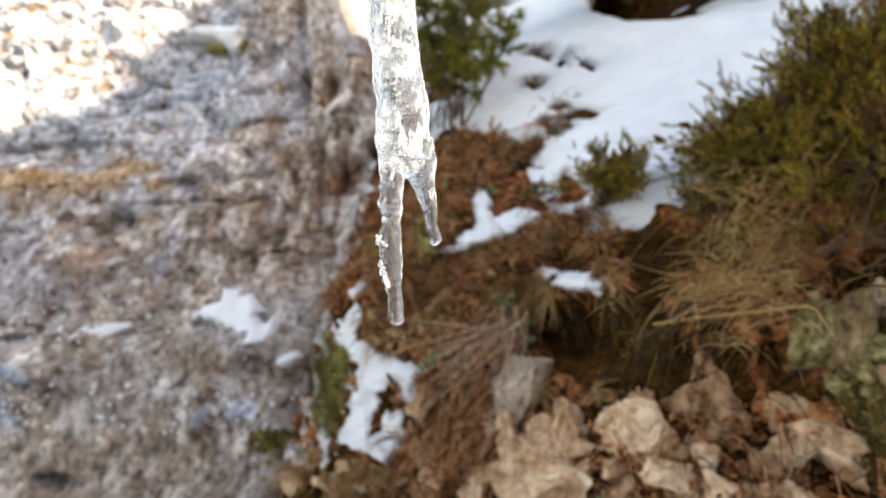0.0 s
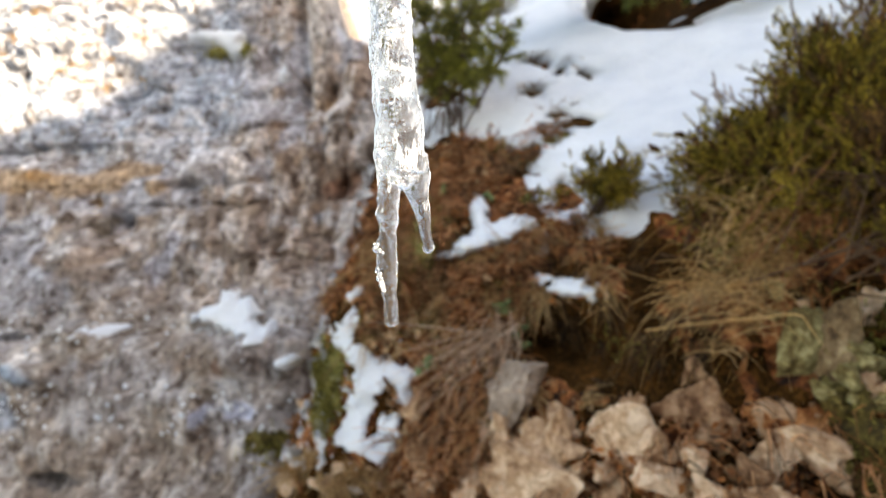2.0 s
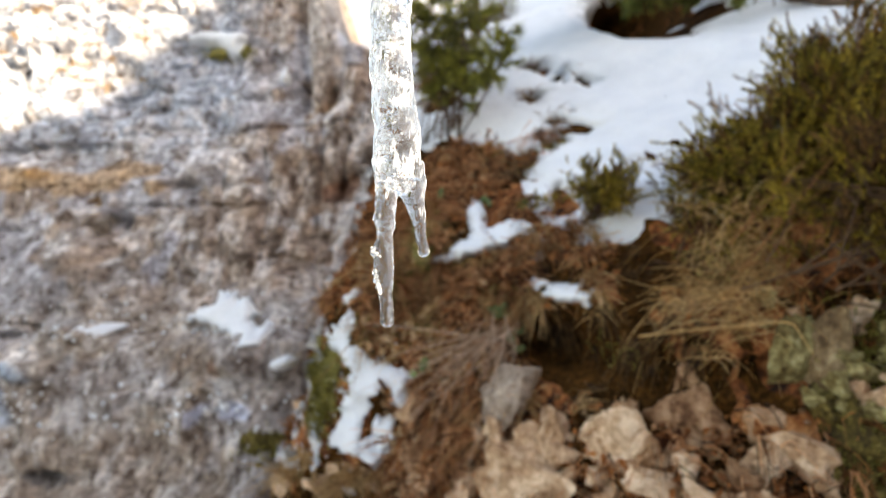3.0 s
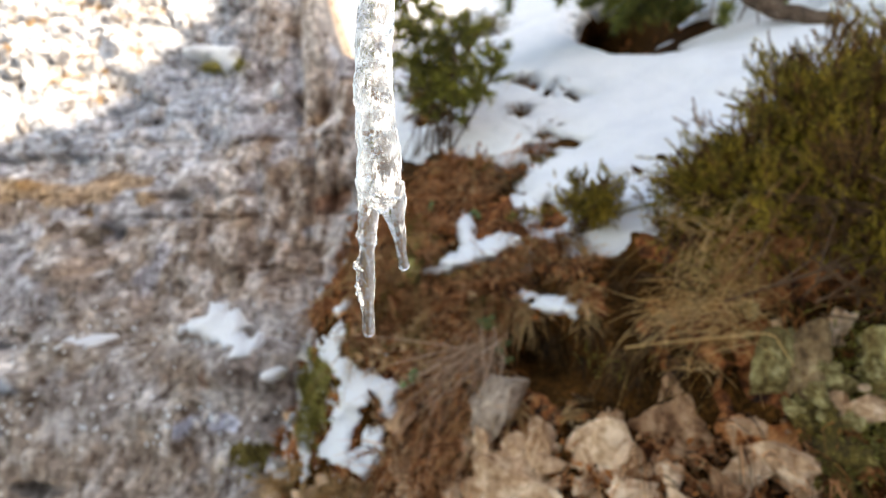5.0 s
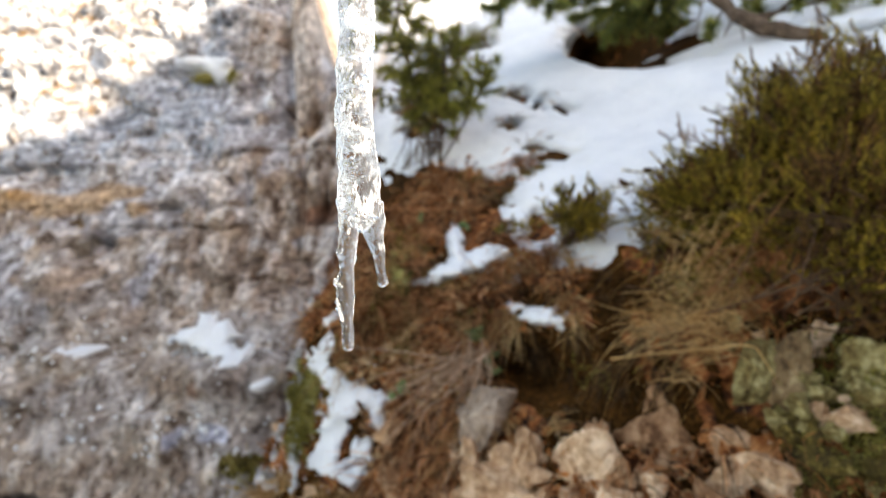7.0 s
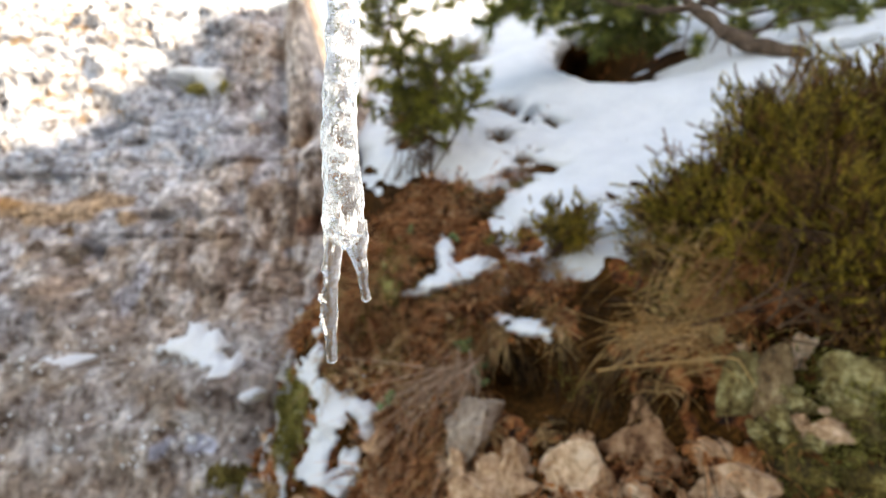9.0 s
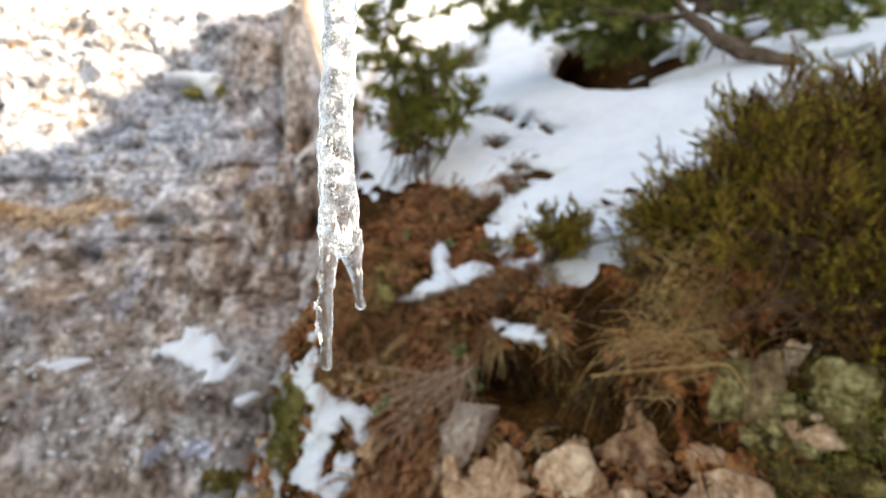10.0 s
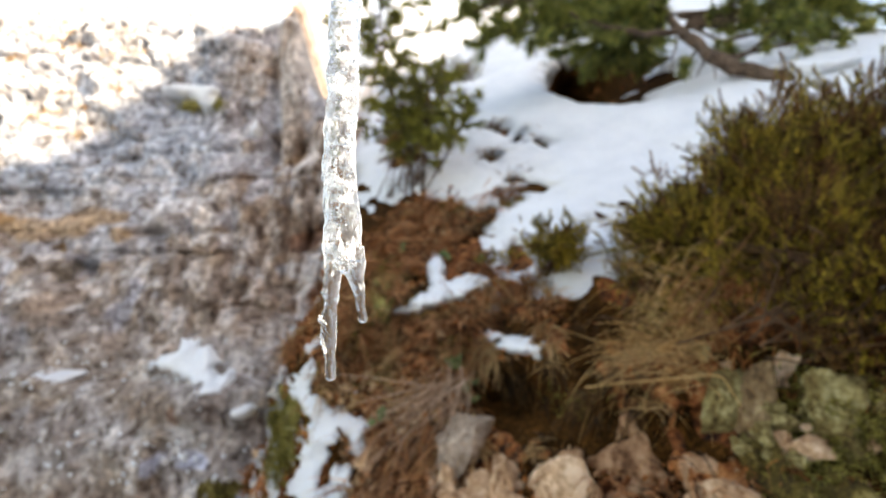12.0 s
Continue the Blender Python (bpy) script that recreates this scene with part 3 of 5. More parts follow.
v, f = compact(np.stack([X, Y, Z], -1).reshape(-1, 3), grid_faces(len(zs), len(xs), keep))
tagged(link("snow_field", mesh_of("snow_field", v, f.tolist(), SNOW)), "sheet of old white snow on the upper slope", "snow", kind="structure")


def drape(name, on, lobes, depth, material, label, category, grain=0.3, freq=30.0, step=0.005, seed=1, group="", ease=10):
    """A patch lying on the slope or the cliff: round lobes (x, z, rx, rz) that run together, thinning to nothing at the edge."""
    lobes = np.array(lobes)
    if material in (SNOW, SHADED_SOIL):
        CLEAR.extend(lobes.tolist())
    lo = (lobes[:, :2] - 1.6 * lobes[:, 2:]).min(0)
    hi = (lobes[:, :2] + 1.6 * lobes[:, 2:]).max(0)
    xs, zs = np.arange(lo[0], hi[0], step), np.arange(lo[1], hi[1], step)
    X, Z = np.meshgrid(xs, zs)
    s = 0
    for cx, cz, rx, rz in lobes:
        s = s + np.exp(-((X - cx) / rx) ** 2 * 0.9 - ((Z - cz) / rz) ** 2 * 0.9)
    s = s + grain * fbm(X, 0, Z, freq, 3, seed) * 0.5
    h = depth * np.sqrt(np.clip((s - 0.38) / 0.6, 0, 1.6)) - 0.012 * smooth(s, 0.42, 0.3)
    Y = on(X, Z)
    bed = np.pad(Y, 8, "edge")
    for _ in range(ease):
        bed[1:-1, 1:-1] = (bed[1:-1, 1:-1] * 2 + bed[:-2, 1:-1] + bed[2:, 1:-1] + bed[1:-1, :-2] + bed[1:-1, 2:]) / 6
    Y = np.where(h > 0, bed[8:-8, 8:-8] - 0.4 * depth * smooth(s, 0.38, 0.6), Y) - h
    keep = s > 0.36
    if not keep.any():
        return None
    v, f = compact(np.stack([X, Y, Z - h * 0.0], -1).reshape(-1, 3), grid_faces(len(zs), len(xs), keep))
    back = v + np.array((0, 0.03, -0.005))
    n = len(v)
    edges = np.sort(np.concatenate([f[:, [0, 1]], f[:, [1, 2]], f[:, [2, 3]], f[:, [3, 0]]]), 1)
    uniq, count = np.unique(edges, axis=0, return_counts=True)
    rim = uniq[count == 1]
    faces = f.tolist() + (f[:, ::-1] + n).tolist() + np.stack([rim[:, 0], rim[:, 1], rim[:, 1] + n, rim[:, 0] + n], -1).tolist()
    ob = link(name, mesh_of(name, np.concatenate([v, back]), faces, material))
    return tagged(ob, label, category, group)


CLEAR = []


def lobe(x, z, rx, rz=None):
    return (x, z, rx, rz or rx)


PATCH = "snow patches"
drape("snow_patch", slope, [lobe(-.183, 1.37, .016, .018), lobe(-.195, 1.352, .018, .02), lobe(-.212, 1.33, .021, .022), lobe(-.226, 1.305, .025, .02), lobe(-.20, 1.287, .025, .017), lobe(-.165, 1.278, .027, .018), lobe(-.14, 1.262, .027, .02),
                            lobe(-.11, 1.262, .025, .015), lobe(-.085, 1.255, .022, .016), lobe(-.065, 1.235, .017, .02), lobe(-.053, 1.205, .014, .018), lobe(-.148, 1.235, .026, .022), lobe(-.152, 1.20, .026, .028), lobe(-.16, 1.165, .028, .028),
                            lobe(-.172, 1.13, .026, .028), lobe(-.195, 1.095, .026, .022), lobe(-.10, 1.135, .018, .026), lobe(-.108, 1.10, .02, .025), lobe(-.145, 1.095, .026, .02), lobe(-.105, 1.07, .014, .014), lobe(-.08, 1.155, .014, .018)],
      0.012, SNOW, "long branching runnel of white snow in the gully beside the cliff", "snow patch", grain=0.75, freq=55, step=0.004, seed=3, group=PATCH)
drape("snow_patch", slope, [lobe(-.262, 1.12, .012, .05), lobe(-.285, 1.165, .026, .014), lobe(-.31, 1.18, .016, .012), lobe(-.25, 1.06, .009, .03), lobe(-.28, 1.13, .016, .02)], 0.012, SNOW,
      "thin frosty streak of snow at the cliff foot", "snow patch", grain=1.0, freq=70, step=0.004, seed=5, group=PATCH)
drape("snow_patch", slope, [lobe(.085, 1.537, .032, .017), lobe(.122, 1.552, .036, .021), lobe(.152, 1.568, .036, .025), lobe(.19, 1.582, .036, .023), lobe(.222, 1.598, .026, .018), lobe(.13, 1.65, .02, .022), lobe(.122, 1.615, .017, .028), lobe(.045, 1.517, .032, .011)],
      0.034, SNOW, "ragged patch of snow on dead fern", "snow patch", grain=0.6, freq=50, step=0.004, seed=7, group=PATCH)
drape("snow_patch", slope, [lobe(.275, 1.452, .03, .016), lobe(.308, 1.443, .028, .019), lobe(.25, 1.466, .018, .011)], 0.026, SNOW,
      "small patch of snow on brown dead fern", "snow patch", grain=0.9, freq=55, step=0.004, seed=9, group=PATCH)
drape("snow_patch", slope, [lobe(-.20, 1.415, .013, .012), lobe(-.178, 1.43, .013, .012)], 0.01, SNOW, "small remnant of snow beside the cliff", "snow patch", seed=11, group=PATCH)
drape("snow_patch", cliff, [lobe(-.71, 1.325, .06, .04), lobe(-.70, 1.37, .03, .03), lobe(-.62, 1.345, .028, .04), lobe(-.56, 1.255, .036, .022), lobe(-.595, 1.29, .035, .022), lobe(-.77, 1.31, .04, .02), lobe(-.52, 1.285, .02, .016), lobe(-.66, 1.31, .04, .03)],
      0.035, SNOW, "patch of snow lying on the cliff's lower ledge", "snow patch", grain=0.75, freq=30, seed=13, group=PATCH, ease=40)
drape("snow_patch", cliff, [lobe(-.46, 1.185, .03, .018), lobe(-.43, 1.195, .02, .018)], 0.03, SNOW, "small patch of snow on the cliff foot", "snow patch", seed=15, group=PATCH, ease=50)
drape("snow_patch", cliff, [lobe(-.95, 2.50, .09, .03), lobe(-.87, 2.46, .05, .05), lobe(-1.0, 2.50, .05, .02)], 0.05, SNOW, "patch of snow on a high cliff ledge", "snow patch", seed=17, group=PATCH, ease=70)

drape("snow_patch", cliff, [lobe(-1.14, 1.265, .045, .014), lobe(-1.09, 1.272, .03, .012)], 0.012, SNOW, "thin bluish snow on a low cliff ledge", "snow patch", grain=0.8, freq=40, seed=18, group=PATCH, ease=40)
drape("snow_patch", cliff, [lobe(-.635, 1.045, .018, .014)], 0.012, SNOW, "small patch of snow on the cliff foot", "snow patch", grain=0.6, freq=40, seed=21, group=PATCH, ease=40)
drape("snow_patch", cliff, [lobe(-.62, 2.30, .03, .03)], 0.03, SNOW, "small patch of snow in a cliff crack", "snow patch", grain=0.6, freq=40, seed=22, group=PATCH, ease=40)
drape("snow_patch", cliff, [lobe(-.70, 3.08, .22, .12), lobe(-.62, 3.3, .35, .2), lobe(-1.0, 3.4, .35, .2), lobe(-.5, 2.98, .08, .06)], 0.05, SNOW, "sunlit snow on the cliff's brow", "snow patch", grain=0.5, freq=12, step=0.012, seed=23, group=PATCH, ease=20)


# ---- the icicle ----
def icicle():
    """A forked icicle: a fluted shaft that parts into a long and a short leg, each ending in a round drip."""
    k = 0.2217e-3
    x0, z0, y0 = -0.004, 1.4965, 0.27

    def place(u, v):
        return (x0 + (u - 784 + 19.0) * k, z0 + (441 + 16.6 - v) * k)

    shaft = [(-1225, 700, 70), (-1150, 700, 54), (-900, 700, 46), (-420, 700, 43), (-260, 699, 40), (-190, 698, 42), (-130, 700, 40), (-60, 697, 41), (0, 699, 41), (60, 700, 43), (100, 703, 42), (150, 710, 47),
             (190, 713, 48), (240, 714, 49), (268, 717, 48), (280, 718, 45)]
    long_leg = [(240, 700, 34), (275, 695, 27), (297, 694, 21), (318, 694, 18.5), (340, 693, 18), (363, 691, 20), (380, 694, 16.5), (400, 693, 16), (425, 691, 20), (445, 692.5, 18.5),
                (462, 693, 17), (480, 693.5, 17.5), (500, 695.5, 14.5), (530, 698.5, 12.5), (560, 699.5, 11.5)]
    short_leg = [(240, 735, 30), (275, 741, 27), (297, 745, 24.5), (318, 750, 20.5), (340, 755, 16.5), (370, 760, 13), (400, 765, 10.8), (415, 769, 12)]
    bm = bmesh.new()

    def rod(rows, lean, cap, flat):
        v = np.array([r[0] for r in rows], float)
        fine = np.linspace(v[0], v[-1], 360 if v[0] < 0 else 160)
        c = np.interp(fine, v, [r[1] for r in rows])
        r = np.interp(fine, v, [r[2] for r in rows])
        kernel = np.hanning(9) / np.hanning(9).sum()
        c = np.convolve(np.pad(c, 4, "edge"), kernel, "valid")
        r = np.convolve(np.pad(r, 4, "edge"), kernel, "valid")
        rings = []
        for n, (vv, cc, rr) in enumerate(zip(fine, c, r)):
            x, z = place(cc, vv)
            y = y0 + lean(vv) * k
            ring = []
            for q in range(28):
                a = 2 * math.pi * q / 28
                g = rr * k
                ring.append(bm.verts.new((x + g * math.cos(a), y + g * flat * math.sin(a), z)))
            rings.append(ring)
        for lo, hi in zip(rings, rings[1:]):
            for q in range(28):
                bm.faces.new((lo[q], lo[(q + 1) % 28], hi[(q + 1) % 28], hi[q]))
        bm.faces.new(rings[0])
        bm.faces.new(rings[-1][::-1])
        x, z = place(c[-1] + cap[0], fine[-1] + cap[1])
        ball = bmesh.ops.create_uvsphere(bm, u_segments=24, v_segments=16, radius=cap[2] * k)
        bmesh.ops.translate(bm, verts=ball["verts"], vec=(x, y0 + lean(fine[-1]) * k, z))

    rod(shaft, lambda v: 18, (0, -4, 36), 0.9)
    long_leg = [(v, c, r * 1.07) for v, c, r in long_leg]
    short_leg = [(v, c, r * 1.09) for v, c, r in short_leg]
    rod(long_leg, lambda v: np.interp(v, [250, 320, 430, 570], [10, 8, -14, 0]), (0.2, 4, 12.2), 1.0)
    rod(short_leg, lambda v: np.interp(v, [250, 320, 430], [26, 40, 66]), (1, 9, 13), 1.0)
    lumps = [(674, 362, -4, 7), (672, 427, -18, 9), (681, 430, -26, 7), (700, 445, -22, 10), (676, 470, -14, 6), (678, 484, -14, 7), (682, 498, -12, 6), (685, 512, -10, 5),
             (706, 404, -8, 7), (708, 455, -10, 6), (708, 345, 2, 6)]
    for u, v, dy, r in lumps:
        x, z = place(u, v)
        ball = bmesh.ops.create_icosphere(bm, subdivisions=2, radius=r * k)
        bmesh.ops.translate(bm, verts=ball["verts"], vec=(x, y0 + dy * k, z))
    rough_me = bpy.data.meshes.new("rough")
    bm.to_mesh(rough_me)
    bm.free()
    ob = new("rough", rough_me)
    re = ob.modifiers.new("union", "REMESH")
    re.mode, re.voxel_size, re.use_smooth_shade = "VOXEL", 0.00042, True
    sm = ob.modifiers.new("soften", "SMOOTH")
    sm.factor, sm.iterations = 0.5, 7
    me = bpy.data.meshes.new_from_object(ob.evaluated_get(bpy.context.evaluated_depsgraph_get()))
    bpy.data.objects.remove(ob)
    n = len(me.vertices)
    co, no = np.empty(n * 3), np.empty(n * 3)
    me.vertices.foreach_get("co", co)
    me.vertices.foreach_get("normal", no)
    co, no = co.reshape(-1, 3), no.reshape(-1, 3)
    body = smooth(co[:, 2], 1.50, 1.53)
    fade = 1 - smooth(co[:, 2], 1.489, 1.482)
    wave = 0.0007 * vnoise(co[:, 0] * 60, co[:, 1] * 60, co[:, 2] * 95, 91) * (0.5 + body) + 0.0003 * fbm(co[:, 0], co[:, 1], co[:, 2], 330, 3, 93) * (0.4 + 0.6 * fade)
    ripple = 0.00012 * np.sin(co[:, 2] * 620 + 2.5 * vnoise(co[:, 0] * 90, co[:, 1] * 90, co[:, 2] * 60, 95)) * body
    pitted = 0.0002 * fbm(co[:, 0], co[:, 1], co[:, 2] * 0.55, 620, 2, 99) * (1 - 0.5 * body)
    co = co + no * (wave + ripple + pitted)[:, None]
    me.vertices.foreach_set("co", co.reshape(-1))
    px, pz = place(731, 262)
    lx, lz = place(679, 486)
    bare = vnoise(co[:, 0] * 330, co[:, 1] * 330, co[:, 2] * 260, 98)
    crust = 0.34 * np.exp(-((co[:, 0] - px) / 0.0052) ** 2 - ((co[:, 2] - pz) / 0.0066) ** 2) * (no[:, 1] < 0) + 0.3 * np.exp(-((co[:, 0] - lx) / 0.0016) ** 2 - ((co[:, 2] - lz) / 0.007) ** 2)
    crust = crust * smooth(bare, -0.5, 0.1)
    # milky bands across the shaft, and white strips down its flanks
    for u, v, ru, rv, amount in ((722, 87, 34, 8, .26), (710, 128, 42, 8, .2), (674, 150, 7, 75, .3), (732, 205, 20, 8, .14), (712, 284, 22, 7, .2), (745, 276, 11, 20, .22),
                                (705, -20, 40, 8, .2), (700, -170, 42, 30, .22), (737, -60, 6, 90, .2), (705, -110, 30, 7, .16)):
        bx, bz = place(u, v)
        crust = crust + amount * np.exp(-((co[:, 0] - bx) / (ru * k)) ** 2 - ((co[:, 2] - bz + 0.15 * (co[:, 0] - bx)) / (rv * k)) ** 2) * smooth(bare, -0.9, -0.1)
    # side-facing flanks are whitened: bright refracted rims put into the colour
    me.attributes.new("frost_and_rim", "FLOAT", "POINT").data.foreach_set("value", crust + 0.20 * smooth(np.abs(no[:, 0]) + 0.04 * (no[:, 0] < 0) + 0.08 * vnoise(co[:, 0] * 200, co[:, 1] * 200, co[:, 2] * 160, 97), 0.86, 0.99))
    me.materials.clear()
    me.materials.append(ICE)
    me.polygons.foreach_set("use_smooth", np.ones(len(me.polygons), bool))
    me.name = "icicle"
    me.update()
    thing = new("icicle")
    thing.location = (0, 0, 0)
    tagged(thing, "clear forked icicle with two drip tips hanging from the ledge", "icicle")
    link("shaft", me, thing)
    # crusts of frost about the fork and along one side of the long leg
    r = np.random.default_rng(17)
    patch = [(716 + q * 38 - 6, 240 + w * 62, -29 + abs(q - 0.5) * 16, 1.2 + 2.5 * e ** 2) for q, w, e in r.uniform(size=(26, 3)) if abs(q - 0.5) * 1.1 < 0.35 + 0.4 * w]
    side = [(676 + 3.2 * q * 4, 464 + 50 * q, -15 - 3 * q, 2.2 + 3.2 * e) for q, e in r.uniform(size=(26, 2))]
    specks = []
    for q, w, e in r.uniform(size=(110, 3)):
        v = -240 + 480 * w
        specks.append((np.interp(v, [-250, 100, 150, 250], [699, 703, 711, 714]) + 72 * (q - 0.5), v, 18 - 38 * math.sqrt(1 - (1.7 * (q - 0.5)) ** 2), 0.9 + 2.6 * e ** 3))
    for spots in (patch, [(673, 427, -20, 5.5), (680, 432, -27, 4), (669, 420, -14, 3), (686, 436, -30, 3), (676, 421, -20, 3.4)], side, specks):
        bm = bmesh.new()
        for u, v, dy, size in spots:
            x, z = place(u, v)
            ball = bmesh.ops.create_icosphere(bm, subdivisions=2, radius=size * k)
            for vert in ball["verts"]:
                vert.co *= 1 + 0.35 * noise.noise(vert.co * 2500 + Vector((u, v, 0)))
            bmesh.ops.translate(bm, verts=ball["verts"], vec=(x, y0 + dy * k, z))
        frost_me = bpy.data.meshes.new("frost")
        bm.to_mesh(frost_me)
        bm.free()
        frost_me.materials.append(FROST)
        tagged(link("frost", frost_me, thing, "white crust of frost"), kind="stuff")
    # air bubbles frozen into the shaft
    for n in range(46):
        line = n < 4
        v = r.uniform(-250, 250) if not line else (-8, -35, -67, -98)[n]
        u = np.interp(v, [-250, 100, 150, 250], [699, 703, 711, 714]) + (18 + r.normal() * 2 if line else r.uniform(-30, 30))
        size = (7.5, 8.5, 7, 4.5)[n] if line else r.uniform(1.6, 4.5)
        x, z = place(u, v)
        bm = bmesh.new()
        bmesh.ops.create_icosphere(bm, subdivisions=3, radius=size * k)
        for vert in bm.verts:
            vert.co.z *= 1.4
        depth = y0 + (18 + r.uniform(-20, 10)) * k
        bmesh.ops.translate(bm, verts=bm.verts, vec=(x, depth, z))
        bubble_me = bpy.data.meshes.new("air_bubble")
        bm.to_mesh(bubble_me)
        bm.free()
        bubble_me.polygons.foreach_set("use_smooth", np.ones(len(bubble_me.polygons), bool))
        bubble_me.materials.append(BUBBLE)
        link("air_bubble", bubble_me, thing, "trapped air bubble")
    return thing


BUBBLE = bpy.data.materials.new("air in ice")
BUBBLE.use_nodes = True
for key, value in (("IOR", 1 / 1.31), ("Transmission Weight", 1.0), ("Roughness", 0.0), ("Base Color", (1, 1, 1, 1))):
    BUBBLE.node_tree.nodes["Principled BSDF"].inputs[key].default_value = value
icicle()


def bare_branch():
    """The dead bough, out of the cliff, from which the icicle hangs."""
    soup = Soup()
    way = np.array([(-2.05, 2.75, 2.62), (-1.7, 2.3, 2.52), (-1.2, 1.6, 2.30), (-0.75, 1.0, 2.10), (-0.35, 0.58, 1.955), (-0.018, 0.274, 1.885), (0.16, 0.12, 1.875), (0.42, -0.1, 1.90)])
    t = np.linspace(0, 1, len(way))
    fine = np.linspace(0, 1, 60)
    p = np.stack([np.interp(fine, t, way[:, q]) for q in range(3)], -1)
    p += 0.008 * np.stack([vnoise(fine * 14, q, 0, 33) for q in range(3)], -1)
    soup.tube(p, np.interp(fine, [0, 0.7, 1], [0.045, 0.024, 0.006]) * (1 + 0.12 * vnoise(fine * 30, 0, 0, 35)), 12)
    thing = new("dead_branch")
    thing.location = (0, 0, 0)
    tagged(thing, "bare dead branch leaning out from the cliff above", "branch")
    link("bough", soup.mesh("bough", BARK), thing)
    for n, (q, tip) in enumerate(((16, (-1.3, 1.9, 2.75)), (26, (-0.6, 1.4, 2.62)), (38, (-0.55, 0.45, 2.25)), (50, (0.3, 0.3, 2.1)))):
        twig = Soup()
        twig.tube(np.linspace(p[q], tip, 8) + 0.006 * np.sin(np.arange(8))[:, None], np.linspace(0.012, 0.003, 8), 6)
        link("twig", twig.mesh("twig", BARK), thing)
    return thing


bare_branch()


# ---- stones ----
def stone_mesh(size, seed, material, points=11, squash=(1, 1, 1)):
    r = np.random.default_rng(seed)
    bm = bmesh.new()
    p = r.normal(size=(points, 3))
    p = p / np.linalg.norm(p, axis=1)[:, None] * r.uniform(0.75, 1.1, (points, 1)) * np.array(squash)
    for q in p:
        bm.verts.new(q * size)
    hull = bmesh.ops.convex_hull(bm, input=bm.verts)
    loose = [v for v in bm.verts if not v.link_faces]
    bmesh.ops.delete(bm, geom=loose, context="VERTS")
    bmesh.ops.bevel(bm, geom=list(bm.edges), offset=size * 0.05, segments=1, affect="EDGES", clamp_overlap=True)
    bmesh.ops.triangulate(bm, faces=bm.faces)
    bmesh.ops.subdivide_edges(bm, edges=list(bm.edges), cuts=2)
    for v in bm.verts:
        q = v.co / size
        v.co *= 1 + 0.26 * noise.noise(q * 1.8 + Vector((seed, 0, 0))) - 0.42 * abs(noise.noise(q * 2.6 + Vector((0, seed, 0)))) + 0.10 * noise.noise(q * 8)
    me = bpy.data.meshes.new("stone")
    bm.to_mesh(me)
    bm.free()
    me.materials.append(material)
    return me


def stone(x, z, size, seed, squash=(1.15, 0.8, 0.85), material=None, sink=0.35, label="buff limestone stone lodged in the bank", name="stone"):
    size *= 1.3
    ob = link(name, stone_mesh(size, seed, material or STONE, squash=squash))
    ob.matrix_world = pose(x, float(slope(x, z)) - size * squash[1] * (1 - sink) + 0.0, z, *(rng.uniform(-14, 14, 3)))
    return tagged(ob, label, "stone", "stones in the bank" if name == "stone" else "boulders")


def rough_block(x, z, w, h, d, seed, material, label, name="stone", turn=(0, 0, 0), proud=0.35, beds=0.0, taper=0.0):
    """A broken block of bedrock w wide, h high and d deep, split along random planes; beds: how strongly its layers stand out; proud: how much of it stands out of the bank."""
    r = np.random.default_rng(seed)
    bm = bmesh.new()
    bmesh.ops.create_icosphere(bm, subdivisions=5, radius=1.0)
    cuts = [(Vector(n).normalized(), r.uniform(0.55, 0.95)) for n in r.normal(size=(7, 3)) * np.array((1, 0.8, 1))]
    off = Vector((seed * 1.7, seed * 0.9, seed * 2.3))
    for v in bm.verts:
        q = v.co / max(abs(v.co.x), abs(v.co.y), abs(v.co.z)) * 0.92 + v.co * 0.1
        for n, far in cuts:
            q = q - n * max(0.0, q.dot(n) - far) * 0.9
        out = 1.0 + 0.30 * noise.noise(q * 1.2 + off) - 0.16 * abs(noise.noise(q * 2.2 + off)) + 0.05 * noise.noise(q * 5 + off) + 0.04 * noise.noise(q * 12 + off)
        out += beds * (0.07 * math.sin(q.z * 10 + 2 * noise.noise(q + off)) + 0.10 * noise.noise(Vector((q.x * 0.7, q.y, q.z * 5)) + off))
        k = 1 - taper * max(0.0, q.z)
        v.co = Vector((q.x * out * w / 2 * k, q.y * out * d / 2, q.z * out * h / 2))
    me = bpy.data.meshes.new(name)
    bm.to_mesh(me)
    bm.free()
    me.materials.append(material)
    ob = link(name, me)
    ob.matrix_world = pose(x, float(slope_base(x, z) + hollow(x, z)) + d * (0.5 - proud) * 0.9, z, *turn)
    return tagged(ob, label, "stone", "stones in the bank" if name == "stone" else "boulders")


rough_block(0.152, 1.23, 0.125, 0.135, 0.10, 5, SLATE, "flat-faced lavender-grey limestone slab under trailing dead grass", turn=(-14, 4, -30), proud=0.28)
rough_block(0.185, 1.085, 0.273, 0.163, 0.138, 8, STONE, "wide layered block of pale buff limestone in the bank", turn=(-8, -3, -34), proud=0.45, beds=1.0)
rough_block(0.147, 1.160, 0.055, 0.085, 0.069, 12, STONE, "upright buff limestone stub between slab and block", turn=(0, 3, -30), proud=0.4)
rough_block(0.198, 1.166, 0.065, 0.091, 0.069, 14, STONE, "upright buff limestone stub between slab and block", turn=(0, -8, -34), proud=0.4)
rough_block(0.243, 1.175, 0.065, 0.117, 0.069, 15, STONE, "tapered buff limestone stub beside the layered block", turn=(0, 12, -34), proud=0.4, taper=0.4)
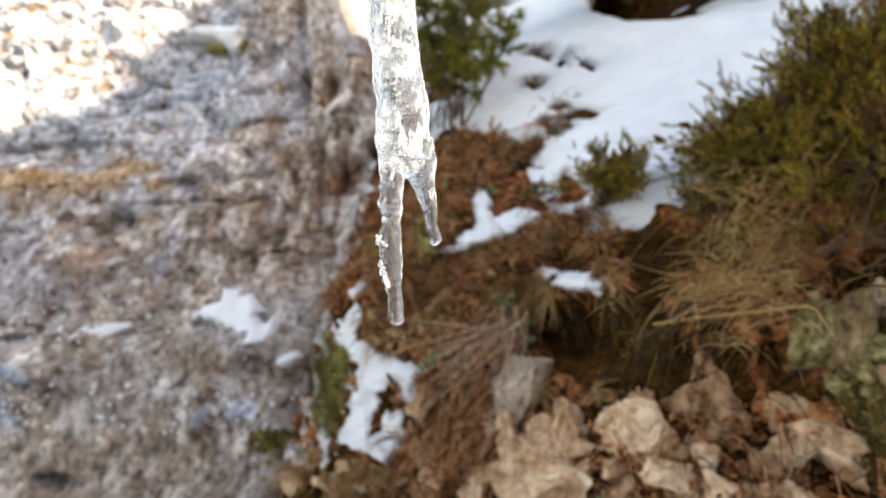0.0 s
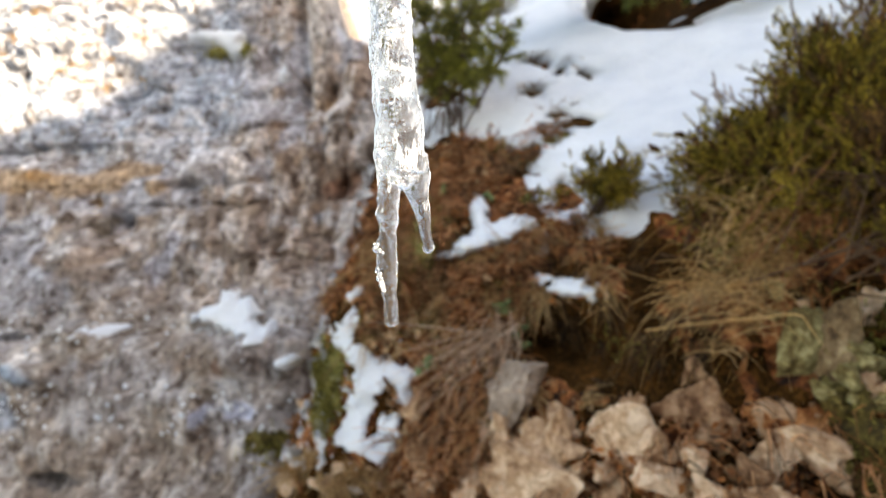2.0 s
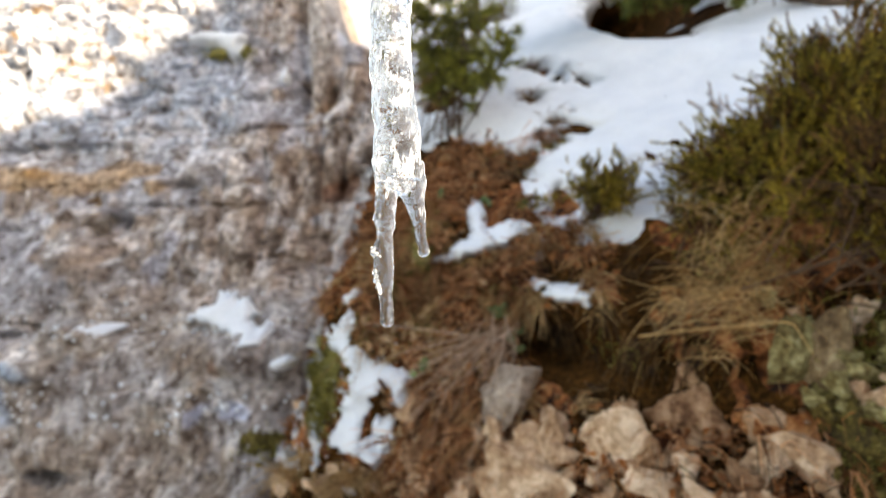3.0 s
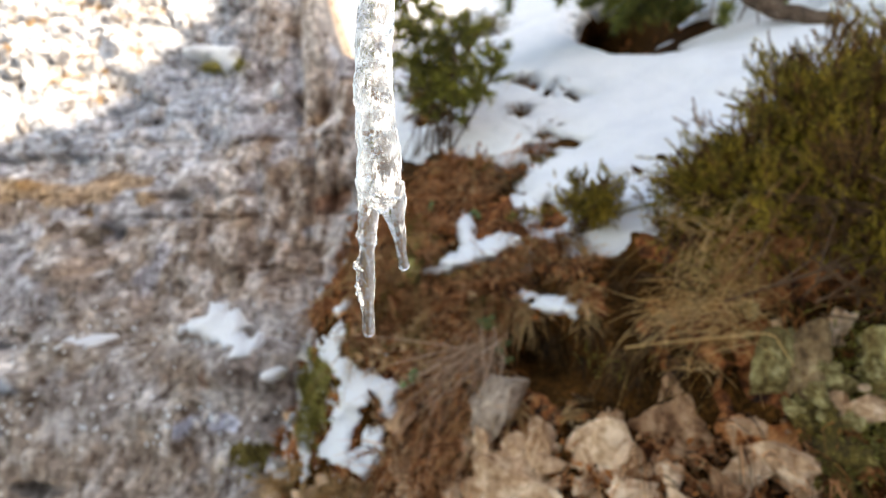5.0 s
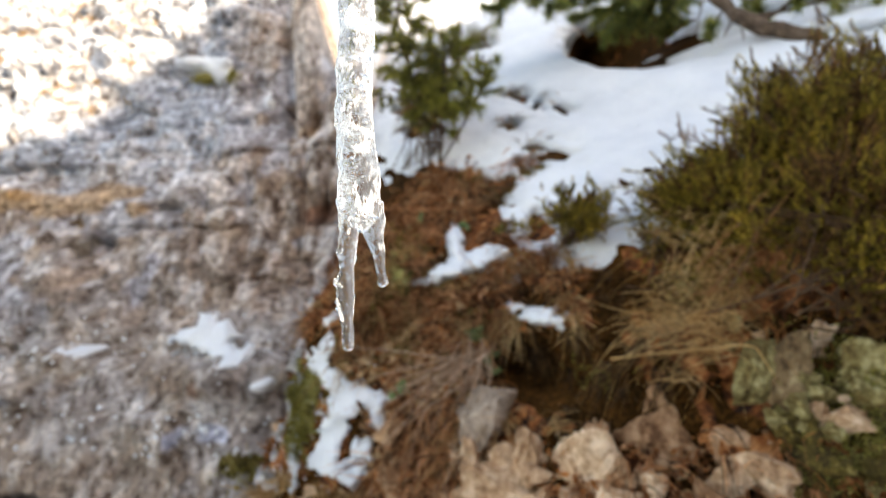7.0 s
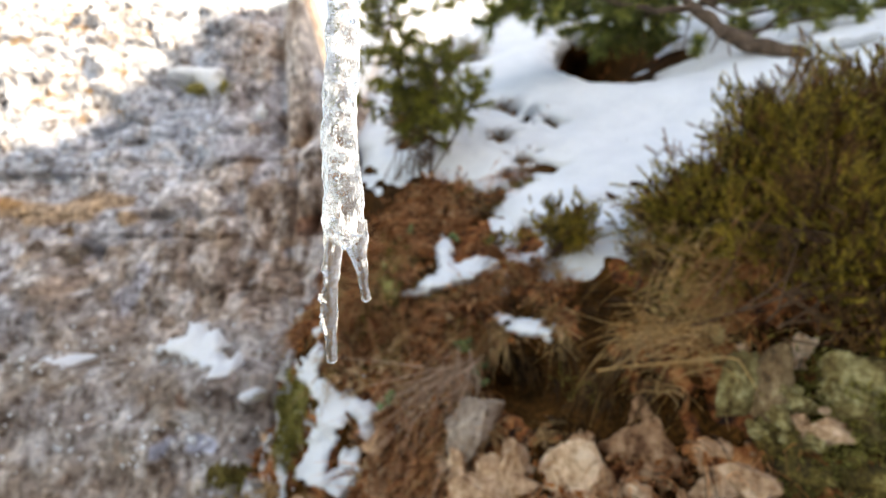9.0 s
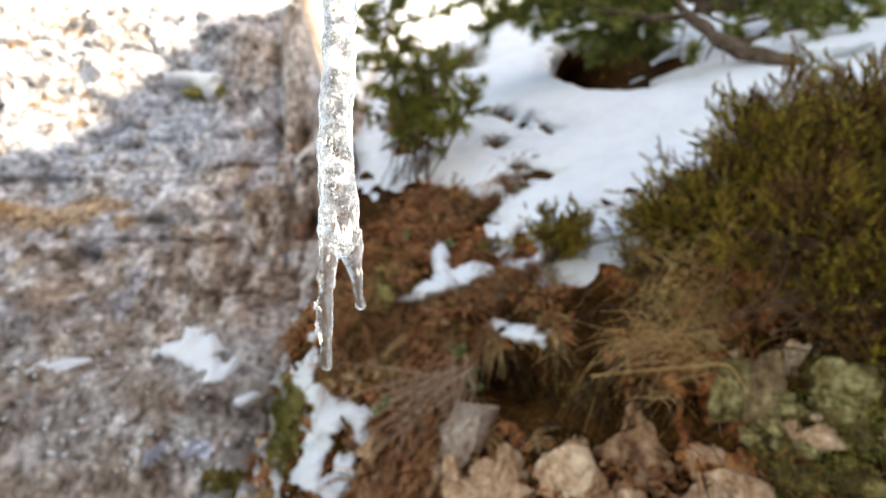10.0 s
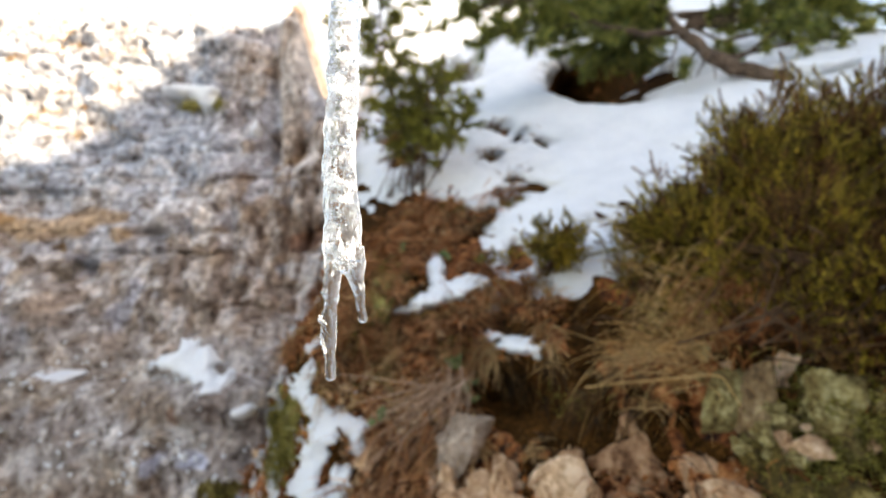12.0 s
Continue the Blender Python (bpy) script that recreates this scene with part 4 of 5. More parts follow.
rough_block(0.345, 1.165, 0.15, 0.17, 0.115, 21, STONE, "wedge-shaped buff limestone stone below the shaded hollow", turn=(6, -22, -34), proud=0.5, taper=-0.25)
rough_block(0.448, 1.225, 0.19, 0.15, 0.115, 24, STONE, "broad buff limestone stone under the straw tuft", turn=(4, 12, -36), proud=0.5, taper=0.3)
rough_block(0.462, 1.278, 0.072, 0.098, 0.069, 27, STONE, "pointed buff limestone stone under the straw tuft", turn=(0, -6, -30), proud=0.5, taper=0.5)
rough_block(0.583, 1.205, 0.117, 0.098, 0.092, 31, STONE, "rounded buff and orange limestone stone in the bank", turn=(3, 8, -36), proud=0.4)
rough_block(0.325, 1.09, 0.11, 0.09, 0.08, 61, STONE, "pale buff limestone stone below the wedge-shaped one", turn=(3, 10, -34), proud=0.5)
rough_block(0.415, 1.115, 0.12, 0.10, 0.08, 64, STONE, "pale buff limestone stone in the loose bank", turn=(3, -14, -34), proud=0.5)
rough_block(0.555, 1.255, 0.072, 0.072, 0.057, 33, STONE, "small buff limestone stone under the boulders", turn=(3, -12, -36), proud=0.4)
rough_block(0.605, 1.345, 0.075, 0.15, 0.103, 41, LICHEN, "tall grey-green lichened limestone boulder in the bank", "boulder", (-4, 4, -30), 0.35)
rough_block(0.655, 1.35, 0.091, 0.156, 0.092, 44, BROWN_STONE, "brownish lichened limestone boulder in the bank", "boulder", (-4, -3, -36), 0.3)
rough_block(0.745, 1.355, 0.13, 0.16, 0.115, 47, LICHEN, "broad mossy limestone boulder at the shrub's foot", "boulder", (0, 6, -36), 0.12)
rough_block(0.706, 1.418, 0.046, 0.072, 0.046, 51, STONE, "pale upright stone on the lichened boulders", "boulder", (0, 14, -30), 0.4)
rough_block(0.69, 1.312, 0.078, 0.046, 0.057, 54, STONE, "flat buff stone wedged under the mossy boulder", "stone", (0, -8, -34), 0.5)

BIG_STONES = ((0.365, 1.15, 0.04, (1.1, 0.8, 0.8)), (0.03, 1.075, 0.03, (1.0, 0.8, 1.0)), (0.30, 1.135, 0.03, (1.1, 0.8, 0.9)), (0.42, 1.14, 0.032, (1, .8, .9)), (0.475, 1.165, 0.034, (1, .8, 1.0)),
              (0.52, 1.12, 0.045, (1.1, .8, .8)), (0.30, 1.045, 0.045, (1.3, .8, .8)), (0.06, 1.02, 0.05, (1.2, .8, .8)), (0.40, 1.06, 0.055, (1.2, .8, .8)), (-0.02, 1.01, 0.04, (1, .8, .9)),
              (0.09, 1.14, 0.026, (1, .8, 1)), (0.04, 1.17, 0.02, (1, .8, 1)), (0.52, 1.195, 0.028, (1, .8, 1.1)), (0.66, 1.15, 0.03, (1, .8, 1)), (0.39, 1.19, 0.022, (1, .8, 1.1)))
for n, (x, z, size, sq) in enumerate(BIG_STONES):
    stone(x, z, size, 100 + n, sq)
for n in range(120):
    x, z = rng.uniform(-0.05, 0.62), rng.uniform(0.92, 1.25)
    if z > 1.26 - 0.1 * abs(x - 0.4):
        continue
    stone(x, z, rng.uniform(0.010, 0.036), 300 + n, tuple(rng.uniform(0.75, 1.2, 3)), label="small buff stone lodged in the bank")
for n in range(26):
    z = 0.95 + 0.042 * n
    x = float(bank_edge(z)) + rng.uniform(0.0, 0.05)
    size = rng.uniform(0.018, 0.045)
    ob = link("stone", stone_mesh(size, 700 + n, GREY_ROCK, squash=(0.9, 0.9, 1.2)))
    ob.matrix_world = pose(x, float(slope(x, z)) - 0.2 * size, z, *rng.uniform(-25, 25, 3))
    tagged(ob, "grey limestone fragment wedged between cliff and bank", "stone", "fragments at the cliff foot")

for n, (x, z, size) in enumerate(((-.30, 1.03, .05), (-.24, .99, .045), (-.34, .97, .05), (-.17, 1.0, .04), (-.10, 1.02, .035), (-.36, 1.08, .035), (-.06, 1.06, .03), (-.20, 1.05, .03))):
    ob = link("stone", stone_mesh(size, 760 + n, STONE if n % 3 else GREY_ROCK, squash=(1.1, 0.7, 1.0)))
    ob.matrix_world = pose(x, float(slope(x, z)) + 0.1 * size, z, *rng.uniform(-25, 25, 3))
    tagged(ob, "weathered limestone fragment at the foot of the snow runnel", "stone", "fragments at the cliff foot")

crumbs = Soup()
for n in range(760):
    x, z = (rng.normal(-0.285, 0.045), rng.normal(1.18, 0.045)) if n < 600 else (rng.uniform(-1.5, -0.35), rng.choice([1.25, 1.30, 1.05, 1.0]) + rng.normal() * 0.03)
    here = slope if n < 600 else cliff
    size = rng.uniform(0.0012, 0.0042) if n < 600 else rng.uniform(0.003, 0.010)
    c = np.array([(1, 0, 0), (-1, 0, 0), (0, 1, 0), (0, -1, 0), (0, 0, 1), (0, 0, -1)]) * rng.uniform(0.7, 1.3, (6, 1)) * size
    crumbs.add(c @ rotations(1, (0, 0, 1), 1.0, rng)[0].T + (x, float(min(here(x, z), 9)) - 0.3 * size, z),
               [(0, 2, 4), (2, 1, 4), (1, 3, 4), (3, 0, 4), (2, 0, 5), (1, 2, 5), (3, 1, 5), (0, 3, 5)])
tagged(link("snow_crumbs", crumbs.mesh("snow_crumbs", SNOW, False)), "scattered crumbs of snow and frost on rock and moss", "snow", kind="stuff")

pebbles = Soup()
for n in range(900):
    x, z = rng.uniform(-0.1, 0.75), rng.uniform(0.9, 1.28)
    s = rng.uniform(0.002, 0.008)
    o = np.array([x, float(slope_base(x, z)), z])
    c = np.array([(1, 0, 0), (-1, 0, 0), (0, 1, 0), (0, -1, 0), (0, 0, 1), (0, 0, -1)]) * rng.uniform(0.6, 1.3, (6, 1)) * s
    c = c @ rotations(1, (0, 0, 1), 1.0, rng)[0].T
    o[1] = float(slope(x, z)) - 0.3 * s
    pebbles.add(c + o, [(0, 2, 4), (2, 1, 4), (1, 3, 4), (3, 0, 4), (2, 0, 5), (1, 2, 5), (3, 1, 5), (0, 3, 5)])
tagged(link("gravel", pebbles.mesh("gravel", STONE, False)), "buff stone chips scattered over the bank", "gravel", kind="stuff")


# ---- dead growth on the bank ----
TWIG_DARK = surface("dark dead grass", [(0.25, (0.04, 0.0182, 0.00688)), (0.5, (0.15, 0.0774, 0.0344)), (0.8, (0.36, 0.218, 0.112))], scale=10, fine=90, rough=0.85, bump=0, by_object=0.45)
TWIG = surface("dead twig", [(0.25, (0.34, 0.20, 0.12)), (0.5, (0.66, 0.44, 0.30)), (0.75, (0.88, 0.66, 0.49))], scale=10, fine=90, rough=0.8, bump=0, by_object=0.45, through_light=0.15)
STRAW_BLADE = surface("straw blade", [(0.25, (0.46, 0.2418, 0.076)), (0.5, (0.74, 0.465, 0.192)), (0.75, (0.93, 0.6789, 0.352))], scale=10, fine=90, rough=0.7, bump=0, by_object=0.45, through_light=0.25)

def blade(soup, root, way, length, width, droop, r, bends=5):
    way = np.asarray(way, float)
    way = way / (np.linalg.norm(way) + 1e-9)
    t = np.linspace(0, 1, bends + 1)[:, None]
    side = np.cross(way, r.normal(size=3))
    side /= np.linalg.norm(side) + 1e-9
    p = np.asarray(root) + way * t * length + np.array((0, 0, -1)) * droop * length * t ** 2 + side * r.normal() * 0.22 * length * t ** 2
    soup.tube(p, width * (1 - 0.8 * t[:, 0]) + 0.0001, 3)


# dark sheets over the hollows carry their shade as colour
drape("soil_shade_patch", slope, [lobe(0.29, 1.315, .11, .055), lobe(0.37, 1.31, .08, .06), lobe(0.24, 1.34, .06, .035), lobe(0.34, 1.375, .06, .03)], 0.008, SHADED_SOIL,
      "hollow of the bank, its shade painted on dark soil", "soil", grain=0.5, freq=40, seed=47)
drape("soil_shade_patch", slope, [lobe(0.47, 1.52, .055, .03), lobe(0.52, 1.47, .05, .03), lobe(0.42, 1.47, .035, .03), lobe(0.40, 1.42, .04, .03)], 0.006, SHADED_SOIL, "dark bare soil between dead fern and straw", "soil", grain=0.9, freq=40, seed=52)
drape("soil_shade_patch", slope, [lobe(0.27, 1.49, .035, .028), lobe(0.31, 1.485, .03, .02)], 0.006, SHADED_SOIL, "small hollow above the small snow patch, its shade painted on the soil", "soil", grain=0.5, freq=40, seed=48)


def in_the_open(X, Z):
    """Where no snow patch lies."""
    free = np.ones(len(X), bool)
    for cx, cz, rx, rz in CLEAR:
        free &= ((X - cx) / (rx + 0.012)) ** 2 + ((Z - 0.012 - cz) / (rz + 0.012)) ** 2 > 1.0
    return free


def litter(name, area, count, lengths, width, material, label, droop=0.7, out=0.5, seed=1, lift=0.0, bunch=22, spread=0.55, anywhere=False):
    """Dead strands over areas (x, z, rx, rz), in bunches that spring from one root and hang out and down from the bank."""
    r = np.random.default_rng(seed)
    area = np.array(area)
    weights = area[:, 2] * area[:, 3]
    bunches = count // bunch
    pick = r.choice(len(area), bunches, p=weights / weights.sum())
    q = r.normal(size=(bunches, 2)) * 0.6
    X = area[pick, 0] + q[:, 0] * area[pick, 2]
    Z = area[pick, 1] + q[:, 1] * area[pick, 3]
    Y = slope(X, Z) - lift * r.uniform(0, 1, bunches)
    soup = Soup()
    free = in_the_open(X, Z) | anywhere
    for x, y, z in zip(X[free], Y[free], Z[free]):
        lead = np.array((r.normal() * 0.9, -out * abs(r.normal()) - 0.25, r.normal() * 0.6 + 0.15))
        size, sag = r.uniform(0.6, 1.2), droop * r.uniform(0.2, 1.3)
        for _ in range(int(bunch * r.uniform(0.5, 1.5))):
            root = np.array((x, y + 0.006, z)) + r.normal(size=3) * 0.006
            blade(soup, root, lead + r.normal(size=3) * spread, size * r.uniform(*lengths), width * r.uniform(0.6, 1.4), sag, r)
    return tagged(link(name, soup.mesh(name, material)), label, "dead plants", kind="stuff")


litter("dead_fern", [(0.13, 1.84, .09, .09), (0.05, 1.72, .10, .10), (0.24, 1.52, .14, .09), (0.38, 1.46, .10, .07), (0.0, 1.5, .14, .12), (0.12, 1.42, .16, .08), (0.32, 1.60, .08, .03),
                     (-.12, 1.62, .08, .12), (-0.1, 1.38, .1, .08), (0.22, 1.66, .06, .04), (0.45, 1.53, .06, .03), (0.25, 2.75, .14, .05), (0.02, 2.3, .07, .06), (.05, 2.15, .06, .05), (0.06, 1.22, .09, .08), (0.02, 1.10, .09, .07), (0.08, 1.14, .08, .05)],
       19000, (0.03, 0.085), 0.0013, FERN, "matted red-brown dead fern on the bank", seed=11, lift=0.03)
litter("dead_stalks", [(0.13, 1.84, .09, .07), (0.24, 1.54, .14, .08), (0.0, 1.5, .16, .12), (0.12, 1.38, .2, .08), (0.4, 1.46, .1, .05), (0.05, 1.2, .16, .12), (0.3, 1.36, .14, .05), (0.0, 1.4, .14, .1), (-.08, 1.5, .08, .12), (-.2, 1.02, .12, .06), (-.30, 1.05, .05, .06)],
       3000, (0.05, 0.11), 0.0017, STRAW, "thin pale dead stalks among the fern", seed=12, lift=0.02)
litter("dark_litter", [(0.05, 1.3, .2, .1), (0.36, 1.885, .04, .02), (0.54, 2.16, .05, .02), (1.0, 2.7, .2, .12), (0.38, 2.24, .05, .03), (-0.2, 1.45, .08, .15), (0.64, 1.48, .16, .08), (0.78, 1.45, .1, .08), (0.6, 1.55, .1, .04), (0.7, 1.2, .1, .1), (-.05, 1.1, .12, .1), (-.38, 1.05, .05, .12)],
       6000, (0.015, 0.055), 0.0022, DEADLEAF, "short dark withered stems and roots", seed=13)

# strands coloured near black, to paint shade into the bank's hollows
SHADE_STRAND = surface("shade-dark strand", [(0.25, (0.012, 0.006, 0.002)), (0.5, (0.06, 0.028, 0.009)), (0.8, (0.20, 0.10, 0.03))], scale=10, fine=90, rough=0.9, bump=0, island=0.5)
litter("hollow_strands", [(0.31, 1.34, .13, .05), (0.42, 1.33, .07, .06), (0.47, 1.50, .08, .05), (0.27, 1.49, .04, .03), (0.54, 1.30, .04, .05), (0.62, 1.22, .06, .06), (0.3, 1.24, .2, .03), (0.08, 1.78, .14, .09), (0.0, 1.55, .14, .10), (0.2, 1.47, .15, .05)], 3400, (0.02, 0.07), 0.0018, SHADE_STRAND,
       "fine strands in the hollows, coloured near black as shade", droop=1.0, seed=14, anywhere=True)
litter("fallen_stalks", [(0.16, 1.20, .14, .08), (0.40, 1.17, .2, .07), (0.1, 1.08, .16, .08), (0.55, 1.2, .1, .06), (0.0, 1.15, .14, .1), (-.06, 1.08, .1, .08)], 1600, (0.03, 0.09), 0.0012, FERN, "thin dead stalks fallen among the stones", seed=15, lift=0.05, bunch=9)


def curled_leaves(name, area, count, size, material, label, seed):
    r = np.random.default_rng(seed)
    area = np.array(area)
    pick = r.integers(0, len(area), count)
    q = r.normal(size=(count, 2)) * 0.6
    X, Z = area[pick, 0] + q[:, 0] * area[pick, 2], area[pick, 1] + q[:, 1] * area[pick, 3]
    Y = slope(X, Z) - r.uniform(0, 0.03, count)
    base = np.array([(-1, 0, 0.25), (-.45, .5, 0), (-.45, -.5, 0), (.35, .55, .1), (.35, -.55, .1), (1, 0, .35), (0, 0, -.25)])
    faces = np.array([(0, 1, 6), (1, 3, 6), (3, 5, 6), (5, 4, 6), (4, 2, 6), (2, 0, 6)])
    M = rotations(count, np.tile((0.0, -0.8, 0.5), (count, 1)), 0.6, r)
    soup = Soup()
    free = in_the_open(X, Z)
    for x, y, z, m in zip(X[free], Y[free], Z[free], M[free]):
        soup.add((base * r.uniform(0.5, 1.2) * size) @ m.T + (x, y, z), faces)
    return tagged(link(name, soup.mesh(name, material)), label, "leaf litter", kind="stuff")


curled_leaves("leaf_litter", [(0.13, 1.82, .1, .1), (0.24, 1.52, .15, .1), (0.05, 1.6, .14, .14), (0.38, 1.45, .12, .08), (0.1, 1.38, .2, .08), (0.0, 1.25, .15, .1), (0.31, 1.80, .04, .02), (0.4, 1.15, .25, .1), (-.2, 1.5, .06, .2)],
              4200, 0.0085, DEADLEAF, "curled brown dead leaves lying on the bank", 21)

PALE_LEAF = surface("pale withered leaf", [(0.25, (0.22, 0.1209, 0.056)), (0.5, (0.52, 0.3255, 0.168)), (0.8, (0.80, 0.5766, 0.352))], scale=9, fine=60, rough=0.8, bump=0, island=0.5, through_light=0.2)
curled_leaves("pale_leaves", [(0.0, 1.46, .12, .06), (0.05, 1.32, .16, .08), (-.1, 1.42, .06, .08), (-.13, 1.47, .06, .09), (-.14, 1.36, .05, .05), (0.0, 1.42, .12, .08), (-.02, 1.35, .1, .06), (0.12, 1.8, .1, .08), (0.22, 1.55, .12, .06), (0.38, 1.44, .1, .06), (0.3, 1.12, .3, .08), (0.02, 1.13, .12, .07), (-.06, 1.08, .1, .06)],
              2700, 0.011, PALE_LEAF, "pale tan dead leaves scattered over the bank", 22)


def tuft(label, root, ways, count, lengths, width, droop, seed, spread=0.25, foot=0.02, material=None):
    """A tussock: every blade is a part of it."""
    r = np.random.default_rng(seed)
    thing = new("dry_grass_tuft")
    thing.location = root
    tagged(thing, label, "grass tuft", "dry grass tufts")
    for _ in range(count):
        w = np.array(ways[r.integers(len(ways))], float)
        soup = Soup()
        blade(soup, r.normal(size=3) * foot * np.array((1, 0.4, 1)), w / np.linalg.norm(w) + r.normal(size=3) * spread, r.uniform(*lengths), width * r.uniform(0.6, 1.3), droop * r.uniform(0.3, 1.4), r, 7)
        link("blade", soup.mesh("blade", material or STRAW_BLADE), thing)
    return thing


def foot_at(x, z, proud=0.0):
    return (x, float(slope(x, z)) - proud, z)


tuft("pale straw grass tuft trailing down the bank below the shrub", foot_at(0.575, 1.425, 0.04), [(-1, -0.25, -0.12), (-0.9, -0.3, -0.45), (-1, -.2, 0.1), (-0.7, -.3, 0.35), (-.3, -.5, .5)], 150, (0.05, 0.17), 0.0007, 0.35, 31, 0.34, 0.035)
tuft("pale straw grass tuft spilling over the shaded hollow", foot_at(0.50, 1.44, 0.04), [(-1, -.3, -.05), (-.9, -.35, -.4), (-1, -.25, .25), (-.6, -.5, .4)], 110, (0.04, 0.14), 0.0009, 0.3, 37, 0.3, 0.025)
tuft("fine pale straw nest beneath the shrub", foot_at(0.60, 1.50, 0.06), [(-.6, -.4, .5), (.2, -.5, .7), (.6, -.4, .3), (-.9, -.3, -.1), (.3, -.4, -.7), (-.3, -.4, -.8)], 170, (0.03, 0.11), 0.0007, 0.5, 38, 0.4, 0.04)
def bent_stem():
    """One long dead stem that leans out over the boulders and snaps down at its tip."""
    soup = Soup()
    way = np.array([(0.395, 1.215, 1.372), (0.45, 1.14, 1.39), (0.51, 1.075, 1.404), (0.562, 1.015, 1.417), (0.572, 1.006, 1.413), (0.60, 1.0, 1.365)])
    t, fine = np.linspace(0, 1, len(way)), np.linspace(0, 1, 24)
    soup.tube(np.stack([np.interp(fine, t, way[:, q]) for q in range(3)], -1) - way[0], np.interp(fine, [0, 0.8, 1], [0.0018, 0.0012, 0.0005]), 6)
    ob = link("straw", soup.mesh("straw", STRAW_BLADE))
    ob.location = way[0]
    return tagged(ob, "long bent pale straw stem leaning out of the bank", "straw")


bent_stem()
tuft("yellowish dry grass tuft at the shrub's foot", foot_at(0.56, 1.57, 0.09), [(-1, -.3, .3), (-.6, -.4, .6), (.4, -.4, .5), (-.8, -.3, -.2), (.6, -.4, 0)], 110, (0.05, 0.16), 0.0008, 0.7, 33, 0.4, 0.05)
tuft("dry grass tuft hanging under the dead fern", foot_at(0.155, 1.35, 0.04), [(-0.9, -0.3, -0.6), (-0.7, -.35, -.9), (-.5, -.35, -1), (-.2, -.35, -1), (-1, -.3, -.3)], 95, (0.08, 0.31), 0.0014, 0.12, 34, 0.22, 0.022, TWIG)
tuft("small dry grass tuft on the open bank", foot_at(0.35, 1.43, 0.01), [(-.5, -.4, .4), (.4, -.4, .4), (0, -.5, -.4)], 22, (0.04, 0.08), 0.0012, 0.3, 35, 0.35, 0.02)
tuft("dry grass wisps at the edge of the snow", foot_at(0.33, 1.87, 0.02), [(-1, -.3, -.4), (-.6, -.4, -.5), (.6, -.3, .4)], 70, (0.04, 0.10), 0.0018, 0.3, 36, 0.3, 0.025, FERN)


for n, (x, z) in enumerate(((0.38, 2.22), (0.54, 2.15), (0.34, 2.07), (0.40, 1.96), (0.39, 1.89), (0.33, 1.84), (0.29, 1.79), (0.23, 1.76))):
    tuft("dark dead grass poking through the snow", foot_at(x, z, 0.02), [(-1, -.5, -.4), (-.4, -.6, .5), (.8, -.5, .4), (.4, -.6, .8), (-.8, -.5, .2)], 46, (0.03, 0.08), 0.002, 0.5, 90 + n, 0.35, 0.022, TWIG_DARK)

for n in range(40):
    x, z = rng.uniform(0.58, 0.92), rng.uniform(1.1, 1.45)
    stone(x, z, rng.uniform(0.010, 0.026), 560 + n, tuple(rng.uniform(0.75, 1.2, 3)), LICHEN if n % 3 else STONE, 0.3, "small lichened stone under the shrub")
# the crack between the boulders gets its shade as a dark sheet
drape("soil_shade_patch", slope, [lobe(0.54, 1.335, .014, .05), lobe(0.57, 1.285, .03, .014)], 0.005, SHADED_SOIL, "dark seam between the boulders, its shade painted on the soil", "soil", grain=0.5, freq=40, seed=51)

# ---- moss ----
for x, z, rx, rz in ((0.40, 2.24, .045, .03), (0.54, 2.14, .05, .018), (0.345, 2.07, .04, .022), (0.40, 1.965, .03, .022), (0.39, 1.895, .035, .02), (0.44, 1.915, .03, .022), (0.34, 1.845, .05, .022), (0.29, 1.80, .05, .02), (0.24, 1.765, .05, .018), (0.47, 2.19, .03, .015), (0.25, 2.75, .14, .05), (0.28, 1.755, .05, .02)):
    # each snow gap is darkened by a sheet that paints in its shade
    drape("soil_gap", slope, [lobe(x, z, rx * 1.3, rz * 1.3)], 0.004, SHADED_SOIL, "soil in a gap of the snow, with the gap's shade painted in", "soil", grain=0.4, freq=40, seed=49, group="soil gaps in the snow")
# the well's bare soil is coloured near black to stand for its shade
drape("tree_well", slope, [lobe(0.94, 2.66, .20, .22), lobe(0.86, 2.62, .12, .14), lobe(1.02, 2.70, .11, .14)], 0.006, SHADED_SOIL, "hollow of bare soil melted out under the pine, painted dark as shade", "soil", grain=0.2, freq=20, step=0.01, seed=50)
drape("moss_cushion", slope, [lobe(-.285, 1.23, .05, .045), lobe(-.255, 1.18, .03, .03), lobe(-.33, 1.22, .035, .05), lobe(-.26, 1.27, .03, .03)], 0.011, MOSS, "green moss cushion dusted with frost beside the snow", "moss", grain=1.1, freq=45, step=0.004, seed=41, group="moss cushions")
drape("moss_cushion", cliff, [lobe(-.47, .965, .07, .018), lobe(-.41, .94, .045, .022)], 0.010, DARK_MOSS, "olive-brown moss cushion on the cliff foot", "moss", grain=1.1, freq=45, step=0.004, seed=42, group="moss cushions")
drape("moss_cushion", slope, [lobe(.63, 1.25, .02, .05), lobe(.645, 1.18, .022, .06), lobe(.61, 1.285, .012, .016)], 0.025, DARK_MOSS, "hanging olive moss under the boulders", "moss", grain=1.1, freq=45, step=0.004, seed=43, group="moss cushions")
drape("moss_cushion", slope, [lobe(-.03, 1.57, .03, .05), lobe(-.02, 1.50, .03, .04)], 0.03, MOSS, "olive moss cushion on the brown bank", "moss", grain=1.1, freq=45, step=0.004, seed=44, group="moss cushions")
